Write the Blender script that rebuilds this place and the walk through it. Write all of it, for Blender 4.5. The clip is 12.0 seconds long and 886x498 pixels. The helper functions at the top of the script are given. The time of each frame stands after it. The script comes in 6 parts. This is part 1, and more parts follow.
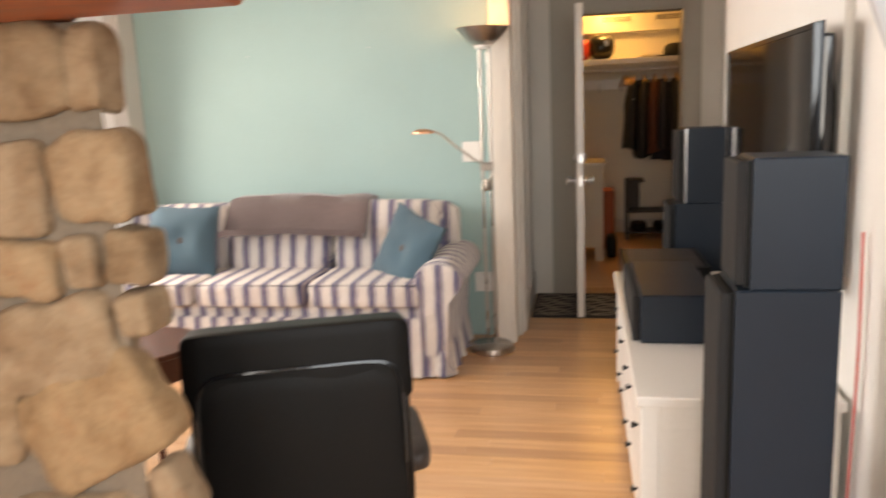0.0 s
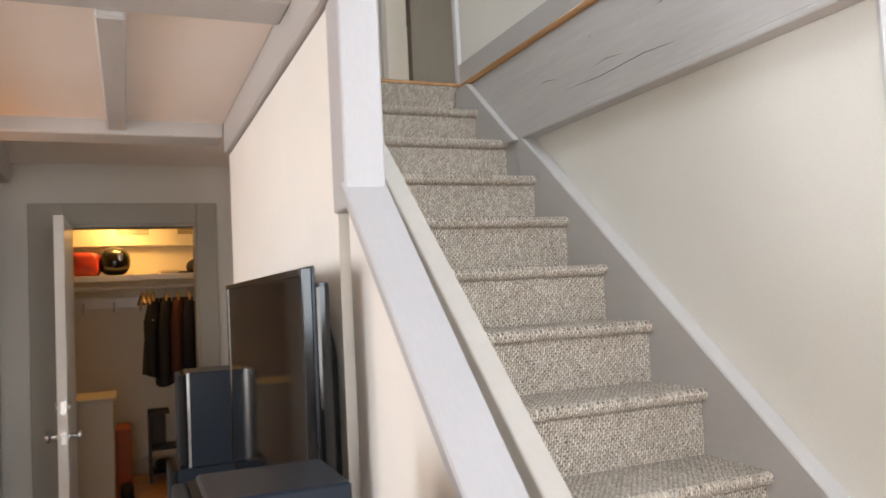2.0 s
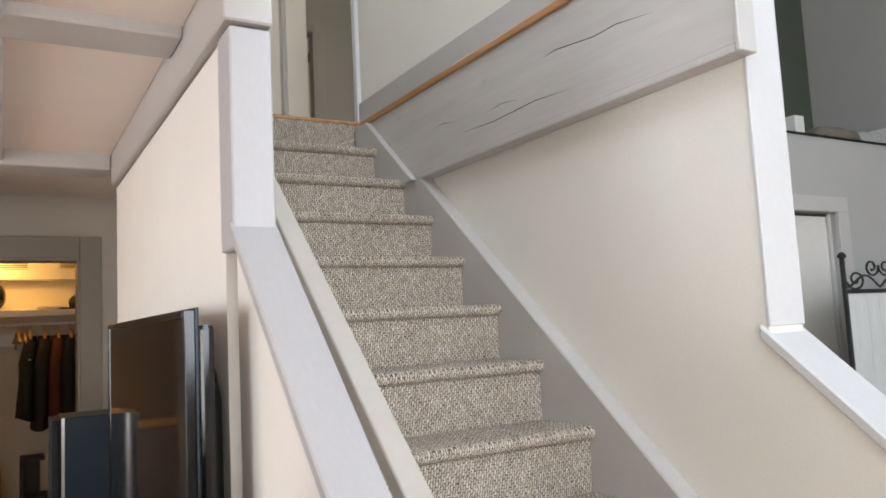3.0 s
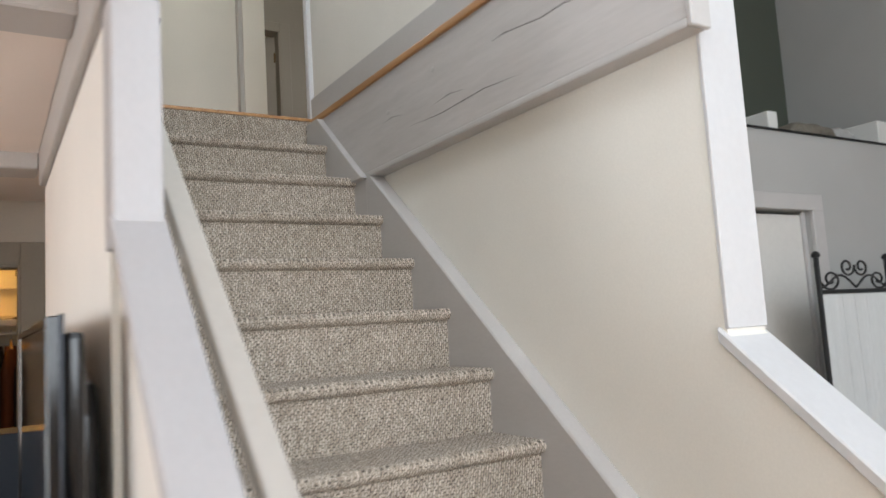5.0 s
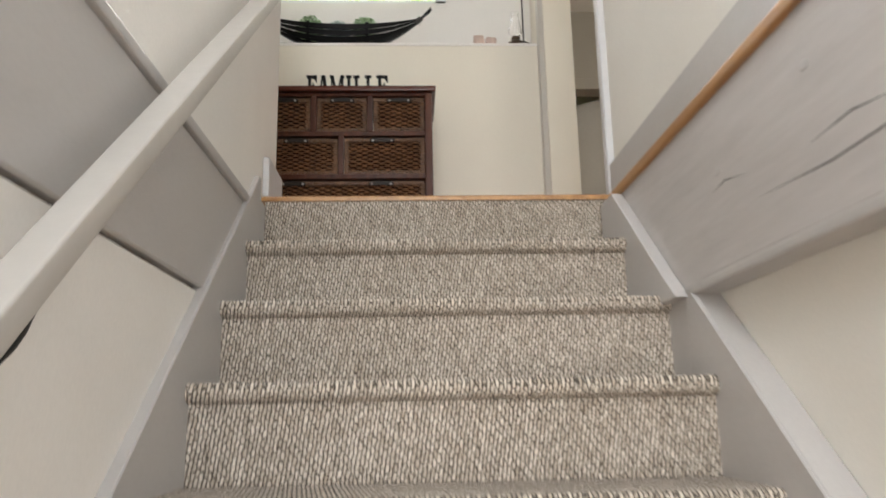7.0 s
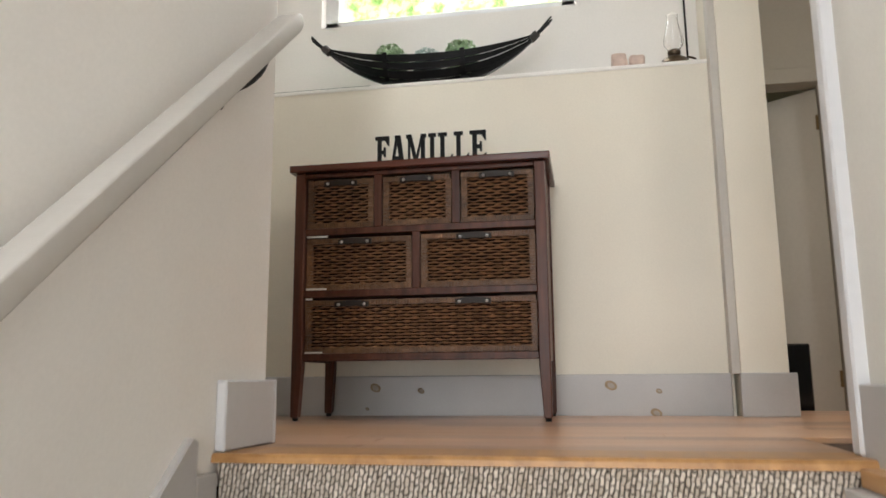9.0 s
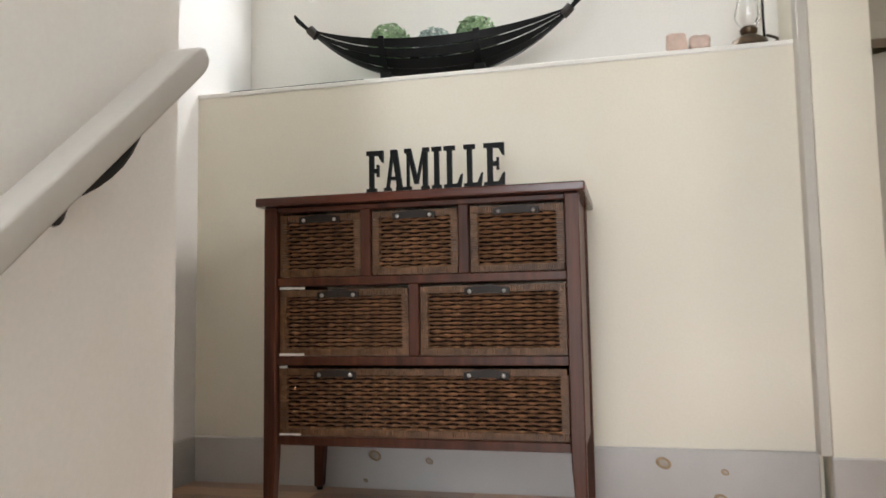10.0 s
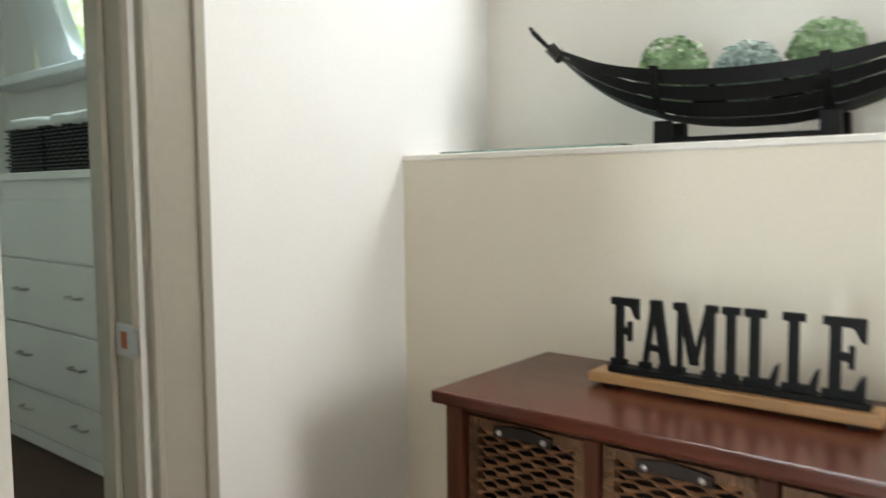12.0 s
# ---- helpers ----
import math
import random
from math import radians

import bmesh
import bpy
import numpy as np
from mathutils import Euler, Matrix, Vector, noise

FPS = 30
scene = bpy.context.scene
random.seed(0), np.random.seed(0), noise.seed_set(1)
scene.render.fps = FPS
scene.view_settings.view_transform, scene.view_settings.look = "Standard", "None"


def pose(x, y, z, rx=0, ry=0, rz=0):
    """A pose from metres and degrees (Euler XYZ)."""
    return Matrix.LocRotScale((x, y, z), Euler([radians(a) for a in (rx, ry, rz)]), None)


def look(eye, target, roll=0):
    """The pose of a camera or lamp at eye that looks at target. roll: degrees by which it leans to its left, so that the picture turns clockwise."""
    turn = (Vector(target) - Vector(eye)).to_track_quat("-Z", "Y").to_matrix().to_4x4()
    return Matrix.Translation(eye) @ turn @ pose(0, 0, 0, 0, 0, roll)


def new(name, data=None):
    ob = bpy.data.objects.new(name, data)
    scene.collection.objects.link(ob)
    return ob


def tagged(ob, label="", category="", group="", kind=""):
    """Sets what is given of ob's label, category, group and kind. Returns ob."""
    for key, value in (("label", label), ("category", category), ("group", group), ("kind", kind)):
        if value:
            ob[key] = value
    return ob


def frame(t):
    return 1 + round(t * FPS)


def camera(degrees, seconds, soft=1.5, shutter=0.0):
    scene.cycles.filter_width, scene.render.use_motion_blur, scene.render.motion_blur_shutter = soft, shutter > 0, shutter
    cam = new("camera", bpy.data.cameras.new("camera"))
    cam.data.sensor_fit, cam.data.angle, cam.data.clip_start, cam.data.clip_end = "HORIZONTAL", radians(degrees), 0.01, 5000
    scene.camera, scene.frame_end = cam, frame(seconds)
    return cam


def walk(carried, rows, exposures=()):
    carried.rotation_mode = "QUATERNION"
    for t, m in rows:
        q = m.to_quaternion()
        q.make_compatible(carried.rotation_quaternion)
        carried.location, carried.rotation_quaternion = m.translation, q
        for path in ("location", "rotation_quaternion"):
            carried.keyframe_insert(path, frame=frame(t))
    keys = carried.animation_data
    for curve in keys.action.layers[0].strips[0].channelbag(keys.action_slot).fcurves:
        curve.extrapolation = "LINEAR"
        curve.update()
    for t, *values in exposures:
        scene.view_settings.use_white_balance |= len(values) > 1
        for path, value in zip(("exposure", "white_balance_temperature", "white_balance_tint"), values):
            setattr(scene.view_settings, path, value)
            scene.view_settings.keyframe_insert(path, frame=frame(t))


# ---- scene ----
cam = camera(60.9, 12.0, soft=1.6, shutter=0.35)
PATH = [
    (0, (0.537, 0.437, 1.373), (0.168, 2.368, 1.008), -2.4),
    (0.5, (0.532, 0.727, 1.414), (0.596, 2.71, 1.161), -2.4),
    (1, (0.684, 0.965, 1.435), (1.036, 2.932, 1.339), -1.1),
    (1.5, (0.802, 1.122, 1.475), (1.417, 3.025, 1.518), -1.2),
    (2, (0.816, 1.148, 1.494), (1.59, 2.989, 1.61), -2.9),
    (2.5, (0.817, 1.139, 1.499), (1.721, 2.915, 1.671), -2.8),
    (3, (0.836, 1.132, 1.506), (1.841, 2.85, 1.703), -2.9),
    (3.2, (0.838, 1.131, 1.501), (1.866, 2.834, 1.712), -3.1),
    (4.8, (0.862, 1.189, 1.488), (1.956, 2.85, 1.694), -2.9),
    (5, (1.046, 1.223, 1.496), (2.083, 2.92, 1.708), -3.5),
    (5.5, (1.314, 1.393, 1.496), (2.207, 3.168, 1.725), -2.9),
    (6, (1.523, 1.698, 1.534), (2.178, 3.567, 1.814), -2.2),
    (6.5, (1.697, 2.058, 1.647), (2.01, 3.997, 2.025), -1.3),
    (7, (1.774, 2.356, 1.882), (1.858, 4.306, 2.319), -1.1),
    (7.5, (1.815, 2.583, 2.059), (1.739, 4.52, 2.55), -1.2),
    (7.7, (1.833, 2.683, 2.128), (1.682, 4.613, 2.629), -1.1),
    (9.3, (1.987, 3.403, 2.779), (1.591, 5.343, 3.066), -0.5),
    (9.5, (1.985, 3.492, 2.853), (1.562, 5.43, 3.108), -0.6),
    (10, (1.985, 3.757, 3.044), (1.506, 5.691, 3.214), -0.9),
    (10.5, (1.985, 3.972, 3.241), (1.382, 5.877, 3.309), -2.1),
    (11, (1.966, 4.197, 3.406), (1.284, 6.078, 3.414), -2.1),
    (11.5, (1.935, 4.383, 3.558), (0.996, 6.147, 3.47), -1.6),
    (12, (1.868, 4.548, 3.685), (0.609, 6.094, 3.53), -0.5),
]
walk(cam, [(t, look(eye, target, roll)) for t, eye, target, roll in PATH],
     exposures=[(0, -0.2, 6850, 10), (0.5, -0.32, 6800, 10), (1, -0.34, 6550, 10), (2, -0.36, 6250, 9), (3, -0.48, 6150, 8), (5, -0.54, 6200, 8),
                (6, -0.36, 6450, 9), (7, -0.14, 6600, 10), (7.7, -0.14, 6650, 10), (9.5, 0.06, 6500, 10), (10, 0.12, 6450, 10), (10.5, 0.04, 6450, 10), (11.5, 0.06, 6400, 8), (12, 0.12, 6450, 5)])

# ---- world, lamps, exposure ----
world = bpy.data.worlds.new("sky")
scene.world = world
world.use_nodes = True
wn = world.node_tree.nodes
sky = wn.new("ShaderNodeTexSky")
sky.sky_type, sky.sun_disc, sky.sun_elevation, sky.sun_rotation = "NISHITA", False, radians(50), radians(200)
wn["Background"].inputs["Strength"].default_value = 0.12
world.node_tree.links.new(sky.outputs["Color"], wn["Background"].inputs["Color"])
scene.view_settings.exposure = 0.0


def area(name, at, target, wide, high, watts, color):
    lamp = bpy.data.lights.new(name, "AREA")
    lamp.shape, lamp.size, lamp.size_y, lamp.energy, lamp.color = "RECTANGLE", wide, high, watts, color
    ob = new(name, lamp)
    ob.matrix_world = look(at, target)
    return ob


def bulb(name, at, watts, color, radius=0.03):
    lamp = bpy.data.lights.new(name, "POINT")
    lamp.energy, lamp.color, lamp.shadow_soft_size = watts, color, radius
    ob = new(name, lamp)
    ob.location = at
    return ob


DAY = (0.90, 0.95, 1.0)
area("daylight_east_room", (4.1, -1.52, 2.2), (4.1, 3.0, 1.4), 2.2, 2.0, 85, DAY)
area("daylight_stair_foot", (1.95, -1.52, 2.75), (1.9, 3.0, 2.1), 1.2, 3.0, 134, DAY)
# added fill for the right stair wall; no window is known here
area("fill_stair_west", (1.27, 1.4, 3.9), (2.4, 3.0, 3.5), 1.5, 1.3, 54, DAY)
area("daylight_living", (-2.40, 2.25, 1.35), (1.0, 2.3, 1.1), 1.2, 1.5, 88, (0.95, 0.96, 0.98))
area("daylight_living_corner", (-2.40, 4.05, 1.40), (1.2, 2.2, 0.8), 0.7, 1.1, 46, (1.0, 0.87, 0.78))
area("daylight_living_south", (0.2, -1.52, 1.5), (0.3, 3.0, 1.1), 1.4, 1.3, 78, (1.0, 0.95, 0.89))
area("daylight_niche", (1.43, 6.44, 4.74), (1.5, 4.4, 3.0), 1.0, 0.34, 15, (0.97, 0.98, 1.0))
# added fill from the unseen east end, brightens the west landing wall
area("fill_landing_side", (4.72, 5.27, 4.40), (0.6, 5.5, 3.3), 0.52, 0.95, 40, (1.0, 0.96, 0.91))
area("daylight_bedroom", (-1.62, 6.56, 4.66), (-1.0, 5.0, 3.2), 0.75, 0.42, 23, (0.70, 0.92, 1.0))
bulb("floor_lamp_bulb", (0.0, 4.56, 1.800), 5.0, (1.0, 0.40, 0.09), 0.04)
bulb("closet_bulb", (0.75, 8.2, 2.22), 16, (1.0, 0.50, 0.11), 0.05)

# ---- materials ----
def shader(name):
    m = bpy.data.materials.new(name)
    m.use_nodes = True
    n = m.node_tree.nodes
    return m, n, m.node_tree.links, n["Principled BSDF"]


def coords(n, ln, scale=(1, 1, 1), turn=(0, 0, 0)):
    tc, mp = n.new("ShaderNodeTexCoord"), n.new("ShaderNodeMapping")
    mp.inputs["Scale"].default_value = scale
    mp.inputs["Rotation"].default_value = [radians(a) for a in turn]
    ln.new(tc.outputs["Object"], mp.inputs["Vector"])
    return mp.outputs["Vector"]


def ramp(n, ln, fac, stops):
    r = n.new("ShaderNodeValToRGB")
    el = r.color_ramp.elements
    while len(el) < len(stops):
        el.new(0.5)
    for e, (p, c) in zip(el, stops):
        e.position, e.color = p, (*c, 1)
    ln.new(fac, r.inputs["Fac"])
    return r.outputs["Color"]


def noise_tex(n, ln, vec, scale, detail=4.0, rough=0.55):
    t = n.new("ShaderNodeTexNoise")
    t.inputs["Scale"].default_value, t.inputs["Detail"].default_value, t.inputs["Roughness"].default_value = scale, detail, rough
    ln.new(vec, t.inputs["Vector"])
    return t.outputs["Fac"]


def mixed(n, ln, a, b, fac, mode="MIX"):
    mx = n.new("ShaderNodeMix")
    mx.data_type, mx.blend_type = "RGBA", mode
    for value, sock in ((fac, mx.inputs[0]), (a, mx.inputs[6]), (b, mx.inputs[7])):
        if isinstance(value, (float, int)):
            sock.default_value = value
        elif isinstance(value, tuple):
            sock.default_value = (*value, 1)
        else:
            ln.new(value, sock)
    return mx.outputs[2]


def bumped(n, ln, p, height, strength, distance=0.002):
    b = n.new("ShaderNodeBump")
    b.inputs["Strength"].default_value, b.inputs["Distance"].default_value = strength, distance
    ln.new(height, b.inputs["Height"])
    ln.new(b.outputs["Normal"], p.inputs["Normal"])


def shade(c, k):
    return tuple(min(1.0, v * k) for v in c)


def plain(name, color, rough=0.5, metal=0.0, var=0.12, grain=60.0, broad=1.7, bump=0.15, dist=0.001, stretch=(1, 1, 1), coat=0.0, sheen=0.0, spec=0.5):
    """Paint, plastic, metal or cloth: broad stains, fine grain, slight relief."""
    m, n, ln, p = shader(name)
    v = coords(n, ln, stretch)
    big, fine = noise_tex(n, ln, v, broad, 3), noise_tex(n, ln, v, grain, 5)
    a = ramp(n, ln, big, [(0.3, shade(color, 1 - var)), (0.7, shade(color, 1 + var * 0.5))])
    b = ramp(n, ln, fine, [(0.3, (1 - var,) * 3), (0.7, (1, 1, 1))])
    ln.new(mixed(n, ln, a, b, 1.0, "MULTIPLY"), p.inputs["Base Color"])
    r = n.new("ShaderNodeMapRange")
    r.inputs["To Min"].default_value, r.inputs["To Max"].default_value = max(0.02, rough - 0.08), min(1, rough + 0.08)
    ln.new(big, r.inputs["Value"])
    ln.new(r.outputs["Result"], p.inputs["Roughness"])
    p.inputs["Metallic"].default_value, p.inputs["Coat Weight"].default_value, p.inputs["Sheen Weight"].default_value = metal, coat, sheen
    p.inputs["Specular IOR Level"].default_value = spec
    if bump:
        bumped(n, ln, p, fine, bump, dist)
    return m


def wood(name, dark, light, rough=0.35, along=0, grain=1.0, coat=0.0, each=0.25, spec=0.5):
    """Sawn wood with fibres along one axis; pieces differ in tone."""
    m, n, ln, p = shader(name)
    st = [14.0 * grain, 14.0 * grain, 14.0 * grain]
    st[along] = 0.9 * grain
    tc, mp = n.new("ShaderNodeTexCoord"), n.new("ShaderNodeMapping")
    info = n.new("ShaderNodeObjectInfo")
    mp.inputs["Scale"].default_value = st
    vm = n.new("ShaderNodeVectorMath")
    vm.operation = "MULTIPLY_ADD"
    cb = n.new("ShaderNodeCombineXYZ")
    for k in range(3):
        ln.new(info.outputs["Random"], cb.inputs[k])
    vm.inputs[1].default_value = (37, 53, 29)
    ln.new(cb.outputs[0], vm.inputs[0])
    ln.new(tc.outputs["Object"], vm.inputs[2])
    ln.new(vm.outputs[0], mp.inputs["Vector"])
    v = mp.outputs["Vector"]
    g = noise_tex(n, ln, v, 2.2, 6, 0.65)
    col = ramp(n, ln, g, [(0.3, dark), (0.5, tuple((a + b) / 2 for a, b in zip(dark, light))), (0.68, light)])
    tone = ramp(n, ln, info.outputs["Random"], [(0.0, (1 - each, 1 - each * 1.15, 1 - each * 1.3)), (0.5, (1, 1, 1)), (1.0, (1 + each * 0.15, 1, 1 - each * 0.5))])
    ln.new(mixed(n, ln, col, tone, 1.0, "MULTIPLY"), p.inputs["Base Color"])
    r = n.new("ShaderNodeMapRange")
    r.inputs["To Min"].default_value, r.inputs["To Max"].default_value = rough - 0.06, rough + 0.12
    ln.new(g, r.inputs["Value"])
    ln.new(r.outputs["Result"], p.inputs["Roughness"])
    p.inputs["Coat Weight"].default_value, p.inputs["Coat Roughness"].default_value = coat, 0.2
    p.inputs["Specular IOR Level"].default_value = spec
    bumped(n, ln, p, g, 0.12, 0.001)
    return m


def carpet_mat():
    """Looped berber pile: cream loops in leaning rows, taupe gaps."""
    m, n, ln, p = shader("berber_carpet")
    v = coords(n, ln, (1, 1, 1))
    sep, cmb = n.new("ShaderNodeSeparateXYZ"), n.new("ShaderNodeCombineXYZ")
    ln.new(v, sep.inputs[0])
    run = n.new("ShaderNodeMath")
    run.operation = "SUBTRACT"
    ln.new(sep.outputs["Z"], run.inputs[0]), ln.new(sep.outputs["Y"], run.inputs[1])
    slant = n.new("ShaderNodeMath")
    slant.operation, slant.inputs[1].default_value = "MULTIPLY_ADD", -0.15
    ln.new(run.outputs[0], slant.inputs[0]), ln.new(sep.outputs["X"], slant.inputs[2])
    ln.new(slant.outputs[0], cmb.inputs["Y"]), ln.new(run.outputs[0], cmb.inputs["X"])
    wob = n.new("ShaderNodeTexNoise")
    wob.inputs["Scale"].default_value, wob.inputs["Detail"].default_value = 95, 2
    ln.new(v, wob.inputs["Vector"])
    jit = n.new("ShaderNodeVectorMath")
    jit.operation, jit.inputs[1].default_value = "MULTIPLY_ADD", (0.0150, 0.0080, 0)
    ln.new(wob.outputs["Color"], jit.inputs[0]), ln.new(cmb.outputs[0], jit.inputs[2])
    br = n.new("ShaderNodeTexBrick")
    br.offset, br.squash = 0.5, 1.0
    br.inputs["Color1"].default_value, br.inputs["Color2"].default_value = (0.80, 0.722, 0.625, 1), (0.56, 0.48, 0.395, 1)
    br.inputs["Mortar"].default_value = (0.075, 0.057, 0.043, 1)
    for key, value in (("Scale", 1.0), ("Brick Width", 0.0172), ("Row Height", 0.0081), ("Mortar Size", 0.0023), ("Mortar Smooth", 1.0), ("Bias", 0.0)):
        br.inputs[key].default_value = value
    ln.new(jit.outputs[0], br.inputs["Vector"])
    loops = br.outputs["Color"]
    tone = ramp(n, ln, noise_tex(n, ln, v, 90, 4), [(0.35, (0.84, 0.81, 0.78)), (0.65, (1, 1, 1))])
    broad = ramp(n, ln, noise_tex(n, ln, v, 3.5, 3), [(0.3, (0.88, 0.87, 0.85)), (0.7, (1, 1, 1))])
    ln.new(mixed(n, ln, mixed(n, ln, loops, tone, 1.0, "MULTIPLY"), broad, 1.0, "MULTIPLY"), p.inputs["Base Color"])
    p.inputs["Roughness"].default_value, p.inputs["Sheen Weight"].default_value = 0.95, 0.08
    inv = n.new("ShaderNodeMath")
    inv.operation = "SUBTRACT"
    inv.inputs[0].default_value = 1.0
    ln.new(br.outputs["Fac"], inv.inputs[1])
    bumped(n, ln, p, inv.outputs[0], 0.8, 0.004)
    return m


def stripes_mat():
    """Woven cotton with broad indigo stripes and thin side lines, running with the mapped coordinate."""
    m, n, ln, p = shader("striped_cotton")
    uv = n.new("ShaderNodeUVMap")
    uv.uv_map = "cloth"
    sep = n.new("ShaderNodeSeparateXYZ")
    ln.new(uv.outputs["UV"], sep.inputs[0])
    fr = n.new("ShaderNodeMath")
    fr.operation = "FRACT"
    mul = n.new("ShaderNodeMath")
    mul.operation = "MULTIPLY"
    mul.inputs[1].default_value = 1 / 0.098
    fold = noise_tex(n, ln, coords(n, ln), 9, 3)
    sway = n.new("ShaderNodeMath")
    sway.operation, sway.inputs[1].default_value = "MULTIPLY_ADD", 0.020
    ln.new(fold, sway.inputs[0]), ln.new(sep.outputs["X"], sway.inputs[2])
    ln.new(sway.outputs[0], mul.inputs[0])
    ln.new(mul.outputs[0], fr.inputs[0])
    white, blue, fawn = (0.72, 0.66, 0.60), (0.085, 0.085, 0.20), (0.30, 0.245, 0.26)
    r = n.new("ShaderNodeValToRGB")
    r.color_ramp.interpolation = "CONSTANT"
    el = r.color_ramp.elements
    stops = [(0.0, white), (0.30, fawn), (0.345, white), (0.40, blue), (0.56, fawn), (0.68, blue), (0.74, white), (0.80, fawn), (0.84, white)]
    while len(el) < len(stops):
        el.new(0.99)
    for e, (pos, c) in zip(el, stops):
        e.position, e.color = pos, (*c, 1)
    ln.new(fr.outputs[0], r.inputs["Fac"])
    v = coords(n, ln)
    weave = noise_tex(n, ln, v, 420, 3)
    soft = noise_tex(n, ln, v, 5, 3)
    a = mixed(n, ln, r.outputs["Color"], ramp(n, ln, weave, [(0.3, (0.78, 0.78, 0.78)), (0.7, (1, 1, 1))]), 1.0, "MULTIPLY")
    ln.new(mixed(n, ln, a, ramp(n, ln, soft, [(0.3, (0.88, 0.86, 0.86)), (0.7, (1, 1, 1))]), 1.0, "MULTIPLY"), p.inputs["Base Color"])
    p.inputs["Roughness"].default_value, p.inputs["Sheen Weight"].default_value = 0.9, 0.2
    bumped(n, ln, p, fold, 0.55, 0.05)
    return m


def stone_mat():
    m, n, ln, p = shader("field_stone")
    v = coords(n, ln)
    info = n.new("ShaderNodeObjectInfo")
    a = ramp(n, ln, noise_tex(n, ln, v, 9, 7, 0.65), [(0.25, (0.20, 0.125, 0.07)), (0.40, (0.33, 0.235, 0.145)), (0.55, (0.45, 0.355, 0.245)), (0.66, (0.40, 0.265, 0.165)), (0.8, (0.33, 0.28, 0.22))])
    tone = ramp(n, ln, info.outputs["Random"], [(0.0, (0.74, 0.66, 0.56)), (0.5, (0.90, 0.84, 0.78)), (1, (0.92, 0.78, 0.60))])
    f = noise_tex(n, ln, v, 45, 8, 0.7)
    b = ramp(n, ln, f, [(0.3, (0.72, 0.70, 0.68)), (0.7, (1, 1, 1))])
    ln.new(mixed(n, ln, mixed(n, ln, a, tone, 1.0, "MULTIPLY"), b, 1.0, "MULTIPLY"), p.inputs["Base Color"])
    p.inputs["Roughness"].default_value = 0.9
    bumped(n, ln, p, f, 0.9, 0.012)
    return m


def glow(name, color, strength):
    m, n, ln, p = shader(name)
    p.inputs["Base Color"].default_value = (*color, 1)
    p.inputs["Emission Color"].default_value, p.inputs["Emission Strength"].default_value = (*color, 1), strength
    return m


def garden_mat():
    """Sunlit leaves seen far out of focus behind the panes."""
    m, n, ln, p = shader("garden_distance")
    v = coords(n, ln)
    col = ramp(n, ln, noise_tex(n, ln, v, 11.0, 6, 0.7), [(0.34, (0.20, 0.33, 0.09)), (0.46, (0.46, 0.62, 0.27)), (0.56, (0.74, 0.86, 0.58)), (0.68, (1.0, 1.0, 0.95))])
    ln.new(col, p.inputs["Base Color"])
    ln.new(col, p.inputs["Emission Color"])
    p.inputs["Emission Strength"].default_value = 1.4
    return m


def glass_mat(name, tint=(1, 1, 1), rough=0.0):
    m, n, ln, p = shader(name)
    p.inputs["Base Color"].default_value = (*tint, 1)
    p.inputs["Transmission Weight"].default_value, p.inputs["Roughness"].default_value, p.inputs["IOR"].default_value = 1.0, rough, 1.45
    return m


